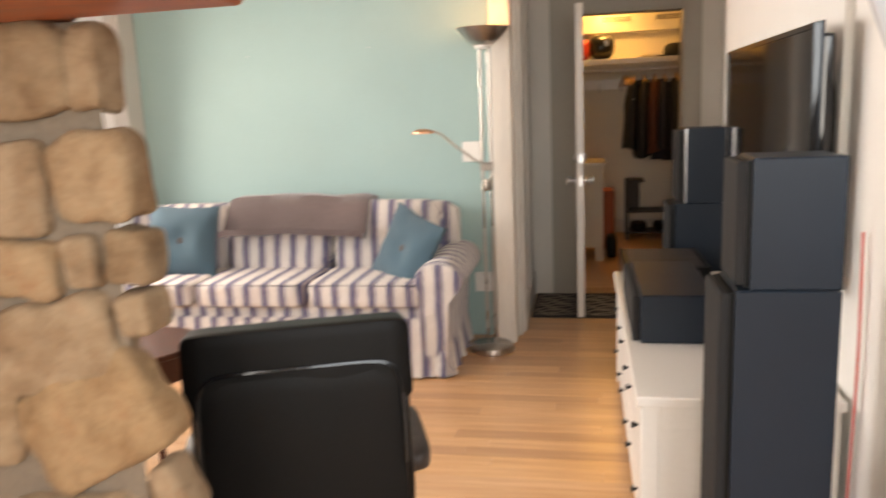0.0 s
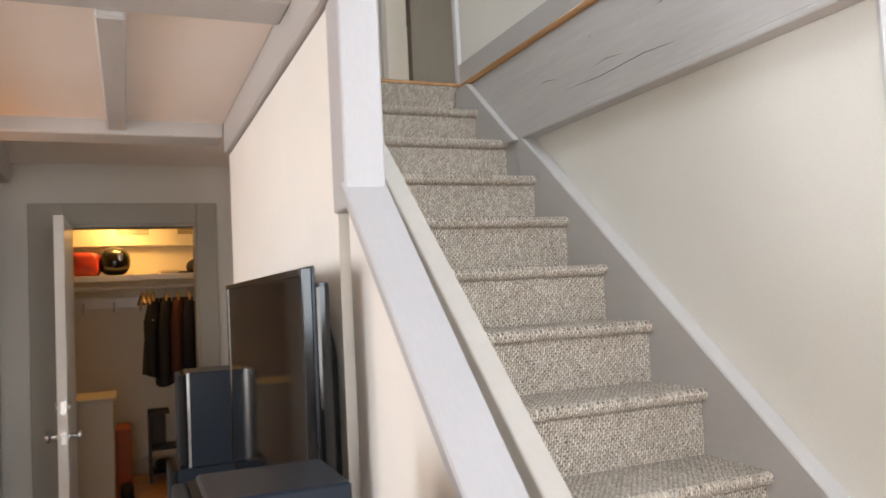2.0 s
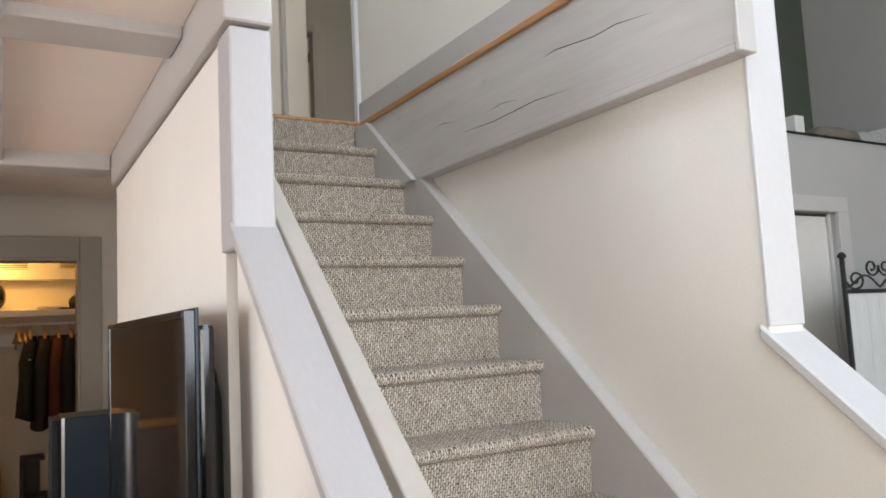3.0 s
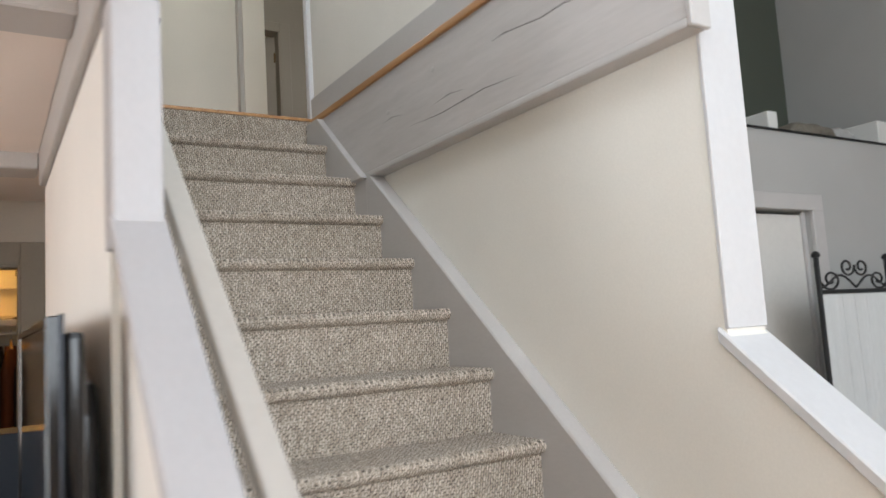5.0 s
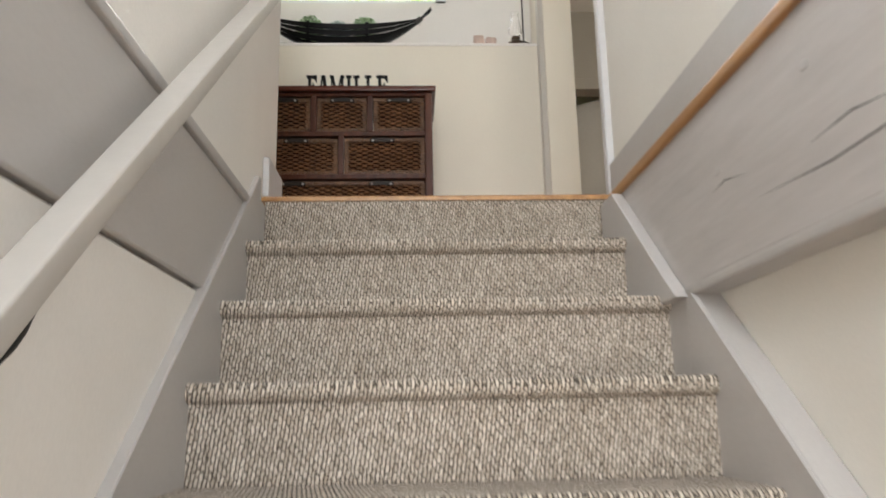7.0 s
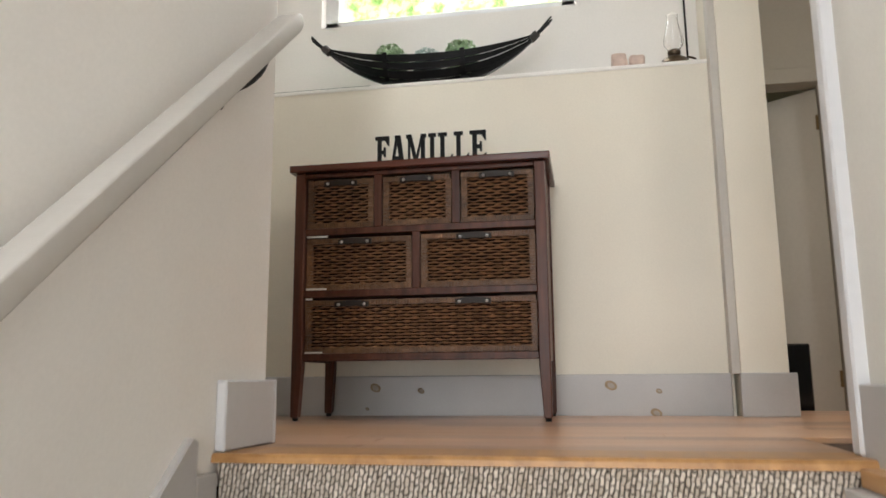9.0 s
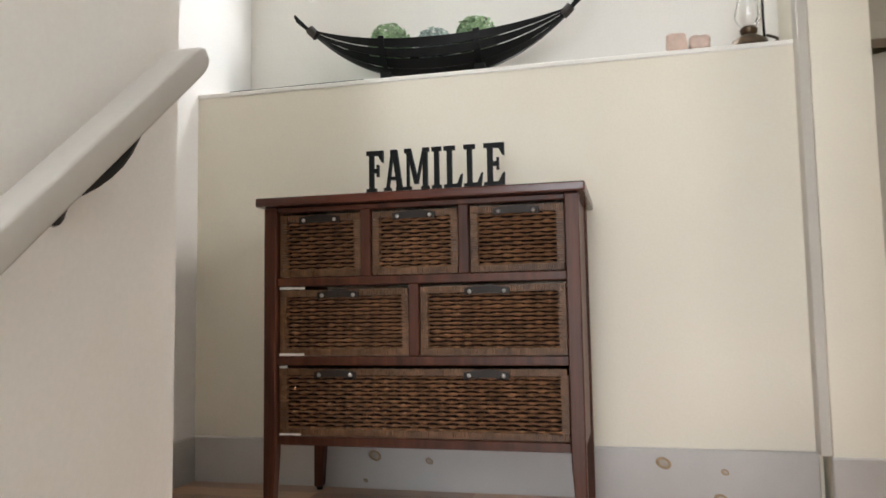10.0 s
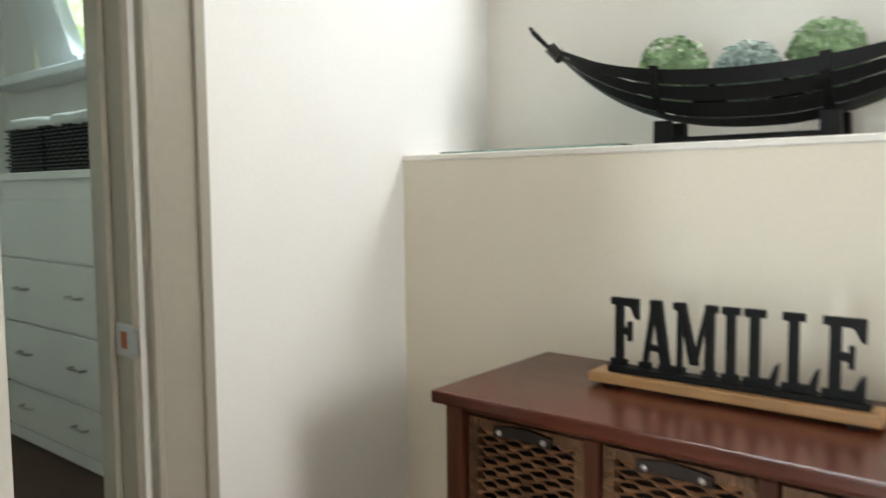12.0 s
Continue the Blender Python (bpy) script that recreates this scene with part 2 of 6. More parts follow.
M = dict(
    white=plain("warm_white_wall", (0.86, 0.83, 0.785), 0.75, var=0.045, grain=160, bump=0.25),
    cream=plain("cream_wall", (0.80, 0.745, 0.635), 0.72, var=0.045, grain=160, bump=0.25),
    white_low=plain("ivory_stair_wall", (0.80, 0.775, 0.715), 0.75, var=0.045, grain=160, bump=0.25),
    teal=plain("aqua_wall", (0.335, 0.47, 0.455), 0.72, var=0.05, grain=160, bump=0.25),
    grey=plain("grey_trim_paint", (0.50, 0.480, 0.465), 0.42, var=0.05, grain=40, bump=0.2, stretch=(4, 1, 4)),
    grey_wall=plain("grey_beige_wall", (0.62, 0.585, 0.53), 0.65, var=0.05, grain=120, bump=0.2),
    taupe_trim=plain("taupe_trim_paint", (0.34, 0.31, 0.26), 0.5, var=0.05, grain=60, bump=0.15),
    # near-black colour stands in for the shade between basket strands
    weave_shade=plain("weave_gap_shade", (0.012, 0.008, 0.006), 0.9, bump=0.1, spec=0.1),
    post=plain("cream_grained_timber", (0.74, 0.68, 0.60), 0.5, var=0.09, grain=14, bump=0.5, dist=0.003, stretch=(9, 9, 0.8)),
    pale=plain("pale_grey_cap_paint", (0.60, 0.595, 0.60), 0.4, var=0.04, grain=50, bump=0.15),
    cool=plain("cool_white_wall", (0.86, 0.845, 0.835), 0.75, var=0.045, grain=160, bump=0.25),
    lavender=plain("lavender_grey_paint", (0.50, 0.492, 0.505), 0.45, var=0.05, grain=45, bump=0.18, stretch=(3, 1, 1)),
    beam=plain("grey_painted_timber", (0.54, 0.513, 0.498), 0.5, var=0.08, grain=10, broad=2.0, bump=0.28, dist=0.003, stretch=(7, 0.8, 7)),
    ceil=plain("blush_ceiling_paint", (0.83, 0.75, 0.69), 0.8, var=0.04, grain=120, bump=0.2),
    ceil_white=plain("white_ceiling_paint", (0.80, 0.78, 0.74), 0.85, var=0.03, grain=120, bump=0.1),
    # recess gets little light; its shade is put into this base colour
    dim=plain("shaded_recess_wall", (0.090, 0.100, 0.078), 0.8, var=0.06, grain=100, bump=0.2),
    midgrey=plain("stone_grey_wall", (0.42, 0.415, 0.40), 0.75, var=0.05, grain=100, bump=0.2),
    carpet=carpet_mat(),
    maple=wood("maple_strip_floor", (0.50, 0.27, 0.125), (0.68, 0.42, 0.225), 0.30, along=0, coat=0.25, each=0.22),
    ash=wood("reddish_strip_floor", (0.42, 0.22, 0.13), (0.66, 0.43, 0.30), 0.28, along=0, coat=0.25, each=0.35),
    nosing=wood("honey_oak_nosing", (0.32, 0.155, 0.055), (0.50, 0.27, 0.105), 0.35, along=1, each=0.1),
    gap=plain("dark_joint", (0.09, 0.05, 0.03), 0.9, bump=0),
    walnut=wood("walnut_stained_wood", (0.036, 0.011, 0.006), (0.105, 0.034, 0.017), 0.34, along=2, each=0.1, spec=0.22),
    cherry=wood("cherry_stained_top", (0.050, 0.011, 0.006), (0.120, 0.028, 0.014), 0.20, along=0, each=0.1, spec=0.42),
    wicker=plain("brown_wicker", (0.31, 0.150, 0.074), 0.40, spec=0.4, var=0.45, grain=55, broad=24, bump=0.4, dist=0.002),
    wicker_dark=plain("dark_wicker_rim", (0.22, 0.112, 0.056), 0.45, spec=0.3, var=0.45, grain=60, broad=20, bump=0.4, dist=0.002),
    leather=plain("dark_leather_strap", (0.028, 0.019, 0.015), 0.5, var=0.2, grain=200, bump=0.2, spec=0.25),
    black=plain("matt_black_paint", (0.007, 0.007, 0.007), 0.5, var=0.2, bump=0.1, spec=0.15),
    black_leather=plain("black_leather", (0.0065, 0.0055, 0.005), 0.46, spec=0.13, var=0.3, grain=220, bump=0.35, dist=0.0015),
    vinyl=plain("charcoal_vinyl", (0.011, 0.0185, 0.031), 0.42, var=0.15, grain=300, bump=0.2, spec=0.28),
    cloth=plain("black_grille_cloth", (0.012, 0.012, 0.013), 0.9, var=0.2, grain=500, bump=0.4),
    gloss=plain("gloss_black_bezel", (0.008, 0.008, 0.009), 0.12, var=0.1, bump=0),
    screen=plain("dark_glass_screen", (0.006, 0.006, 0.007), 0.03, var=0.05, bump=0),
    silver=plain("brushed_silver", (0.55, 0.55, 0.56), 0.3, 1.0, var=0.08, grain=200, bump=0.05),
    nickel=plain("brushed_nickel", (0.52, 0.47, 0.42), 0.28, 1.0, var=0.08, grain=150, bump=0.05),
    copper=plain("copper_tone", (0.62, 0.33, 0.20), 0.3, 1.0, var=0.08, bump=0.05),
    brass=plain("aged_brass", (0.28, 0.20, 0.12), 0.4, 1.0, var=0.25, bump=0.1),
    dark_metal=plain("dark_metal_rim", (0.035, 0.037, 0.042), 0.3, 1.0, var=0.1, bump=0),
    lacquer=plain("white_lacquer", (0.78, 0.755, 0.71), 0.32, var=0.03, grain=60, bump=0.05),
    door=plain("white_door_paint", (0.70, 0.675, 0.635), 0.45, var=0.05, grain=40, bump=0.15),
    rail=plain("putty_rail_paint", (0.52, 0.49, 0.45), 0.4, var=0.05, grain=40, bump=0.1),
    stripes=stripes_mat(),
    blue=plain("petrol_blue_canvas", (0.062, 0.115, 0.150), 0.9, var=0.2, grain=350, bump=0.4, sheen=0.2),
    throw=plain("mauve_brown_fleece", (0.135, 0.095, 0.090), 0.95, var=0.3, grain=120, bump=0.8, dist=0.004, sheen=0.5),
    stone=stone_mat(),
    mortar=plain("grey_mortar", (0.19, 0.15, 0.11), 0.95, var=0.2, grain=70, bump=0.8, dist=0.005),
    redwood=wood("red_cedar_mantel", (0.26, 0.075, 0.035), (0.40, 0.13, 0.06), 0.4, along=0, each=0.05),
    bark=plain("dark_brown_leatherette", (0.045, 0.034, 0.030), 0.5, var=0.4, grain=30, bump=0.5, dist=0.003),
    amber=wood("golden_pine_base", (0.30, 0.16, 0.06), (0.48, 0.28, 0.12), 0.4, along=0, grain=2, each=0.05),
    leaf=plain("pale_green_leaf", (0.36, 0.52, 0.28), 0.55, var=0.4, grain=40, broad=26, bump=0.2),
    leaf_blue=plain("grey_green_leaf", (0.44, 0.55, 0.50), 0.55, var=0.4, grain=40, broad=26, bump=0.2),
    garden=garden_mat(),
    glass=glass_mat("clear_glass"),
    glass_edge=glass_mat("green_edge_glass", (0.55, 0.93, 0.86)),
    vinyl_white=plain("white_window_vinyl", (0.82, 0.83, 0.83), 0.35, var=0.02, bump=0.05),
    mat_dark=plain("door_mat_dark", (0.045, 0.035, 0.03), 0.95, var=0.3, grain=200, bump=0.6),
    mat_light=plain("door_mat_light", (0.30, 0.25, 0.19), 0.95, var=0.3, grain=200, bump=0.6),
    red=plain("red_plastic", (0.42, 0.035, 0.02), 0.4, var=0.1, bump=0.05),
    rust=plain("rust_orange_box", (0.38, 0.085, 0.025), 0.6, var=0.15, bump=0.1),
    black_cloth=plain("black_nylon", (0.010, 0.010, 0.012), 0.7, var=0.3, grain=120, bump=0.3),
    rust_cloth=plain("rust_brown_cloth", (0.13, 0.04, 0.018), 0.85, var=0.3, grain=160, bump=0.3),
    navy_cloth=plain("navy_cloth", (0.014, 0.016, 0.028), 0.85, var=0.3, grain=160, bump=0.3),
    hanger=plain("golden_wood_hanger", (0.50, 0.29, 0.11), 0.4, var=0.15, bump=0.1),
    linen=plain("white_linen", (0.72, 0.71, 0.68), 0.9, var=0.08, grain=300, bump=0.3),
    plastic=plain("white_plastic", (0.78, 0.76, 0.72), 0.35, var=0.03, bump=0),
    bronze=plain("dark_bronze", (0.13, 0.095, 0.065), 0.38, 1.0, var=0.3, bump=0.1),
    salt=plain("pink_salt_crystal", (0.72, 0.54, 0.45), 0.5, var=0.25, grain=30, bump=0.4, dist=0.003),
    cable=plain("red_white_cable", (0.62, 0.16, 0.14), 0.5, var=0.1, bump=0),
    beige=plain("beige_painted_chest", (0.62, 0.56, 0.45), 0.5, var=0.05, grain=50, bump=0.1),
    iron=plain("black_wrought_iron", (0.010, 0.010, 0.010), 0.5, var=0.2, bump=0.2),
    sheer=plain("white_sheer_cloth", (0.62, 0.63, 0.62), 0.9, var=0.1, grain=200, bump=0.3, stretch=(1, 1, 0.1)),
    knot=plain("tan_knot_ring", (0.36, 0.25, 0.14), 0.5, var=0.3, grain=90, bump=0.1),
    knot_core=plain("greyed_knot_heart", (0.43, 0.37, 0.30), 0.5, var=0.25, grain=120, bump=0.1),
    charcoal=plain("charcoal_wicker", (0.055, 0.055, 0.060), 0.5, var=0.4, grain=60, broad=20, bump=0.3),
    taupe=plain("taupe_cloth", (0.17, 0.15, 0.12), 0.9, var=0.3, grain=60, bump=0.4),
    teal_led=glow("blue_led", (0.1, 0.6, 0.8), 2.0),
)


# ---- building helpers ----
def bx(bm, x0, x1, y0, y1, z0, z1, m=None):
    v = [bm.verts.new(p) for p in ((x0, y0, z0), (x1, y0, z0), (x1, y1, z0), (x0, y1, z0), (x0, y0, z1), (x1, y0, z1), (x1, y1, z1), (x0, y1, z1))]
    if m is not None:
        for w in v:
            w.co = m @ w.co
    for f in ((3, 2, 1, 0), (4, 5, 6, 7), (0, 1, 5, 4), (1, 2, 6, 5), (2, 3, 7, 6), (3, 0, 4, 7)):
        bm.faces.new([v[i] for i in f])
    return bm


def boxes(*dims, bevel=0.0, seg=1):
    bm = bmesh.new()
    for d in dims:
        bx(bm, *d)
    if bevel:
        bmesh.ops.bevel(bm, geom=bm.edges[:], offset=bevel, segments=seg, affect="EDGES", profile=0.6)
    return bm


def prism(points, x0, x1, axis="x", bevel=0.0, seg=1):
    """An outline in the two other axes, drawn out along one axis."""
    bm = bmesh.new()

    def put(a, b, c):
        return {"x": (c, a, b), "y": (a, c, b), "z": (a, b, c)}[axis]
    lo = [bm.verts.new(put(a, b, x0)) for a, b in points]
    hi = [bm.verts.new(put(a, b, x1)) for a, b in points]
    bm.faces.new(lo[::-1]), bm.faces.new(hi)
    for i in range(len(points)):
        j = (i + 1) % len(points)
        bm.faces.new((lo[i], lo[j], hi[j], hi[i]))
    bmesh.ops.recalc_face_normals(bm, faces=bm.faces[:])
    if bevel:
        bmesh.ops.bevel(bm, geom=bm.edges[:], offset=bevel, segments=seg, affect="EDGES", profile=0.6)
    return bm


def lathe(profile, at=(0, 0, 0), n=24, bm=None):
    """A turned shape: (radius, height) rows round an upright axis."""
    bm = bm or bmesh.new()
    rings = []
    for r, z in profile:
        rings.append([bm.verts.new((at[0] + r * math.cos(6.28318 * k / n), at[1] + r * math.sin(6.28318 * k / n), at[2] + z)) for k in range(n)])
    for a, b in zip(rings, rings[1:]):
        for k in range(n):
            bm.faces.new((a[k], a[(k + 1) % n], b[(k + 1) % n], b[k]))
    if profile[0][0] > 1e-4:
        bm.faces.new(rings[0][::-1])
    if profile[-1][0] > 1e-4:
        bm.faces.new(rings[-1])
    return bm


def tube(points, r, n=10, bm=None, taper=None):
    """A round bar through points."""
    bm = bm or bmesh.new()
    pts = [Vector(p) for p in points]
    rings, side = [], None
    for i, p in enumerate(pts):
        d = (pts[min(i + 1, len(pts) - 1)] - pts[max(i - 1, 0)]).normalized()
        if side is None:
            side = d.orthogonal().normalized()
        side = (side - d * side.dot(d)).normalized()
        up = d.cross(side)
        rr = r if taper is None else r * taper[i]
        rings.append([bm.verts.new(p + (side * math.cos(6.28318 * k / n) + up * math.sin(6.28318 * k / n)) * rr) for k in range(n)])
    for a, b in zip(rings, rings[1:]):
        for k in range(n):
            bm.faces.new((a[k], a[(k + 1) % n], b[(k + 1) % n], b[k]))
    bm.faces.new(rings[0][::-1]), bm.faces.new(rings[-1])
    return bm


def curve_pts(fn, n):
    return [fn(i / (n - 1)) for i in range(n)]


def linked(name, bm, material, smooth=False):
    me = bpy.data.meshes.new(name)
    bmesh.ops.recalc_face_normals(bm, faces=bm.faces[:])
    bm.to_mesh(me)
    bm.free()
    me.materials.append(material)
    if smooth:
        for f in me.polygons:
            f.use_smooth = True
        me.set_sharp_from_angle(angle=radians(38))
    return new(name, me)


def thing(name, at, label, category, group="", turn=0.0, kind=""):
    ob = new(name)
    ob.empty_display_size = 0.1
    ob.location = at
    ob.rotation_euler = (0, 0, radians(turn))
    return tagged(ob, label, category, group, kind)


def part(name, bm, material, parent, label="", smooth=False):
    ob = linked(name, bm, material, smooth)
    ob.parent = parent
    return tagged(ob, label) if label else ob


def whole(name, bm, material, label, category, group="", smooth=False):
    return tagged(linked(name, bm, material, smooth), label, category, group)


def built(name, bm, material, label, category="", smooth=False):
    return tagged(linked(name, bm, material, smooth), label, category or name.split("_")[0], "", "structure")


def rounded(center, size, p=5.0, cuts=6, m=None, rough=0.0, freq=6.0, seed=0.0):
    """A cushion, pebble or padded block: a cube bulged to a superellipsoid."""
    bm = bmesh.new()
    bmesh.ops.create_cube(bm, size=2.0)
    bmesh.ops.subdivide_edges(bm, edges=bm.edges[:], cuts=cuts, use_grid_fill=True)
    for v in bm.verts:
        k = sum(abs(c) ** p for c in v.co) ** (1 / p)
        q = v.co / k
        q = Vector((q.x * size[0] / 2, q.y * size[1] / 2, q.z * size[2] / 2))
        if rough:
            q *= 1 + rough * noise.noise(q * freq + Vector((seed, seed * 1.7, -seed)))
        v.co = (m @ q if m is not None else q) + Vector(center)
    return bm


# ---- large structure ----
RISE, RUN, Y0, ZL = 0.195, 0.2285, 4.51, 2.535
WL, WR = 1.243, 1.325          # faces of the wall between living room and stairs
XL, XR = 1.340, 2.375          # ends of the treads
RL, RR = 2.436, 2.565          # faces of the wall between stairs and east room


def nose(k):
    return {0: 4.535, 1: 4.285}.get(k, Y0 - RUN * k)


# floors below
sub_floor = built("floor", boxes((-2.6, 6.8, -1.6, 9.0, -0.2, -0.012)), M["gap"], "narrow honey maple strip floor, satin varnished", "floor")
# floor above: landing deck and the lower passage beyond
deck = built("landing_floor", boxes((-3.3, 1.30, 4.45, 7.0, 2.40, ZL - 0.012), (1.30, 2.6, 4.60, 6.13, 2.40, ZL - 0.012), (2.6, 4.8, 5.0, 6.30, 2.40, ZL - 0.012)), M["gap"], "reddish hardwood strip floor of the upper landing", "floor")
built("passage_floor", boxes((2.3, 4.8, 6.10, 9.2, 2.12, 2.35)), M["ash"], "dark reddish passage floor one step down", "floor")
landing_nosing = built("trim_landing_nosing", prism([(4.530, 2.520), (4.530, 2.530), (4.536, 2.536), (4.66, 2.536), (4.66, 2.520)], 1.30, 2.40), M["nosing"], "honey oak nosing strip at the edge of the landing", "trim")

# wall between the living room and the stairs: solid from 2.68 on, sloped half wall below it
SL, CL = RISE / RUN, 0.94
half = built("wall_stair_left_lower", prism([(1.74, 0.0), (2.70, 0.0), (2.70, 1.72), (2.66, 1.68), (1.74, 1.68 - 0.92 * CL)], WL + 0.012, WR - 0.012), M["white"], "white sloped half wall beside the carpeted stairs", "wall")
built("wall_stair_left", boxes((WL + 0.004, WR - 0.004, 2.76, 4.57, 0, 2.152), (WL + 0.004, WR + 0.004, 2.68, 4.700, 2.478, 5.0), (WL + 0.004, WR + 0.004, 4.700, 4.748, ZL, 5.0)), M["white"], "warm white wall between living room and stairs", "wall")
built("trim_post_left", boxes((WL - 0.004, WR + 0.004, 2.662, 2.765, 1.68, 2.153), bevel=0.004), M["lavender"], "pale grey boxed post at the end of the stair wall", "post")
cap_l = built("trim_cap_left", prism([(2.68, 1.742), (1.70, 1.742 - 0.98 * CL), (1.70, 1.707 - 0.98 * CL), (2.68, 1.707)], WL - 0.008, WR + 0.008, bevel=0.004), M["lavender"], "pale grey sloped board capping the half wall", "trim")
built("trim_newel_left", boxes((WL - 0.004, WR + 0.004, 1.70, 1.76, 0, 0.90), bevel=0.004), M["lavender"], "pale grey end board of the sloped half wall", "trim")
built("beam_stair_left", boxes((WL - 0.018, WR + 0.006, 2.650, 4.56, 2.16, 2.452), bevel=0.004), M["grey"], "grey painted floor beam along the top of the stair wall", "beam")
built("trim_gap_left", boxes((WL + 0.014, WR - 0.014, 2.70, 4.56, 2.14, 2.17)), M["gap"], "dark open joint under the floor beam", "trim")
built("trim_bead_left", boxes((WL - 0.006, WR + 0.016, 2.650, 4.40, 2.452, 2.478), bevel=0.006, seg=2), M["grey"], "grey bead over the floor beam beside the stairs", "trim")
# wall between the stairs and the east room
built("wall_stair_right_lower", prism([(1.62, 0.0), (2.325, 0.0), (2.325, 1.45), (2.30, 1.425), (1.62, 1.425 - 0.68 * SL)], RL, RR), M["white_low"], "ivory sloped half wall on the open side of the stairs", "wall")
built("wall_stair_right", boxes((RL, RR, 2.325, 4.62, 0, 2.19), (RL, RR, 2.325, 4.62, 2.19, 2.52), (2.415, RR, 2.325, 4.60, 2.521, 5.0)), M["white_low"], "ivory wall along the carpeted stairs", "wall")
built("trim_post_right", boxes((RL - 0.003, RR + 0.003, 2.318, 2.33, 1.46, 5.0), bevel=0.002), M["pale"], "pale bluish-white end of the stair wall", "post")
built("trim_cap_right", prism([(2.345, 1.466), (1.60, 1.466 - 0.745 * SL), (1.60, 1.431 - 0.745 * SL), (2.345, 1.431)], RL - 0.012, RR + 0.012, bevel=0.004), M["pale"], "pale grey sloped board capping the low wall", "trim")
beam_r = built("beam_stair_right", prism([(2.378, 2.155), (2.392, 2.135), (2.436, 2.135), (2.436, 2.498), (2.378, 2.498)], 2.30, 4.47, "y"), M["beam"], "rough grey painted timber floor beam with cracks", "beam")
for pts in (((2.55, 2.33), (2.70, 2.352), (2.80, 2.35), (2.98, 2.372), (3.05, 2.368)), ((3.2, 2.27), (3.3, 2.283), (3.42, 2.276)), ((3.62, 2.30), (3.72, 2.318), (3.79, 2.312)), ((2.9, 2.222), (3.1, 2.238), (3.36, 2.232), (3.6, 2.246))):
    part("crack", tube([(2.3785, y, z) for y, z in pts], 0.0017, 5, taper=[0.3] + [1] * (len(pts) - 2) + [0.3]), M["bark"], beam_r, "dark drying crack")
for y, z in ((3.40, 2.40), (3.75, 2.345), (2.62, 2.43)):
    part("knot", rounded((2.3785, y, z), (0.004, 0.030, 0.018), 2.2, 4), M["grey"], beam_r, "painted-over knot")
built("trim_beam_end", boxes((2.372, 2.4365, 2.285, 2.30, 2.13, 2.498), bevel=0.003), M["grey"], "grey painted end board of the floor beam", "trim")
built("trim_beam_bead", boxes((2.372, 2.4365, 2.30, 3.97, 2.130, 2.152), bevel=0.006, seg=2), M["grey"], "grey bead along the underside of the floor beam", "trim")
built("trim_oak_strip", boxes((2.366, 2.44, 2.30, 4.52, 2.498, 2.526), bevel=0.006, seg=2), M["nosing"], "honey oak strip lying over the floor beam", "trim")
built("baseboard_guard", boxes((2.398, 2.416, 2.325, 4.60, 2.522, 2.648), bevel=0.003), M["grey"], "grey baseboard of the upper wall beside the stairs", "baseboard")
built("trim_guard_corner", boxes((2.392, 2.58, 4.585, 4.625, 2.536, 5.0), bevel=0.004), M["pale"], "pale grey corner board at the top of the stairs", "trim")

# carpeted stairs with strings
stairs = built("staircase", prism([(nose(12) + 0.04, 0)] + [q for k in range(12, 0, -1) for q in ((nose(k) + 0.04, ZL - RISE * (k + 0) - 0.03), (nose(k - 1) + 0.04, ZL - RISE * k - 0.03))] + [(nose(0) + 0.04, ZL - 0.04), (4.62, ZL - 0.04), (4.62, 0)], XL + 0.002, XR - 0.002), M["gap"], "steep straight staircase covered in cream berber carpet", "stairs")


def step_outline(k):
    """Carpet of one tread, its rounded nose and the riser under it."""
    y, z = nose(k), ZL - RISE * k + (0.006 if k else 0)
    r = 0.019
    out = [(nose(k - 1) + 0.03, z - 0.012), (nose(k - 1) + 0.03, z + 0.001)]
    if k == 0:
        out = []
    arc = [(y + r - r * math.sin(a), z - r + r * math.cos(a)) for a in [math.pi * j / 7 for j in range(8)]]
    if k:
        out += arc + [(y + 0.026, z - 2 * r - 0.004), (y + 0.028, z - RISE + 0.001), (y + 0.045, z - RISE + 0.001), (y + 0.045, z - 0.03)]
    else:
        out += [(y + 0.0, z - 0.0165), (y + 0.024, z - RISE + 0.001), (y + 0.045, z - RISE + 0.001), (y + 0.045, z - 0.0165)]
    return out


for k in range(0, 13):
    st = part("step", prism(step_outline(k), XL, XR), M["carpet"], stairs, "looped cream and taupe berber carpet", smooth=True)


def string_board(x0, x1, top_end):
    lo = [(1.70, 0.0), (1.70, 0.30)]
    return prism(lo + [(1.80, 0.36), (top_end - 0.02, ZL - (Y0 - top_end + 0.02) * SL + 0.095), (top_end, ZL - (Y0 - top_end) * SL + 0.07), (top_end, 0.0)], x0, x1, bevel=0.003)


built("trim_string_left", string_board(1.3, XL + 0.003, 4.46), M["grey"], "grey painted string board along the stairs", "trim")
built("trim_string_left_end", boxes((1.3, XL + 0.0022, 4.4605, 4.531, 2.20, 2.505), bevel=0.002), M["grey"], "grey end block of the string board", "trim")
built("trim_string_right", string_board(XR - 0.003, 2.3775, 3.965), M["grey"], "grey painted string board along the stairs", "trim")
built("trim_string_right_upper", prism([(3.95, 2.128), (4.03, 2.19), (4.40, 2.497), (4.528, 2.497), (4.528, 2.128)], 2.346, 2.3775, bevel=0.002), M["grey"], "grey string board set against the floor beam", "trim")
built("trim_string_right_block", boxes((XR - 0.0022, 2.4355, 3.9655, 4.12, 1.86, 2.127)), M["grey"], "grey packing block under the floor beam", "trim")
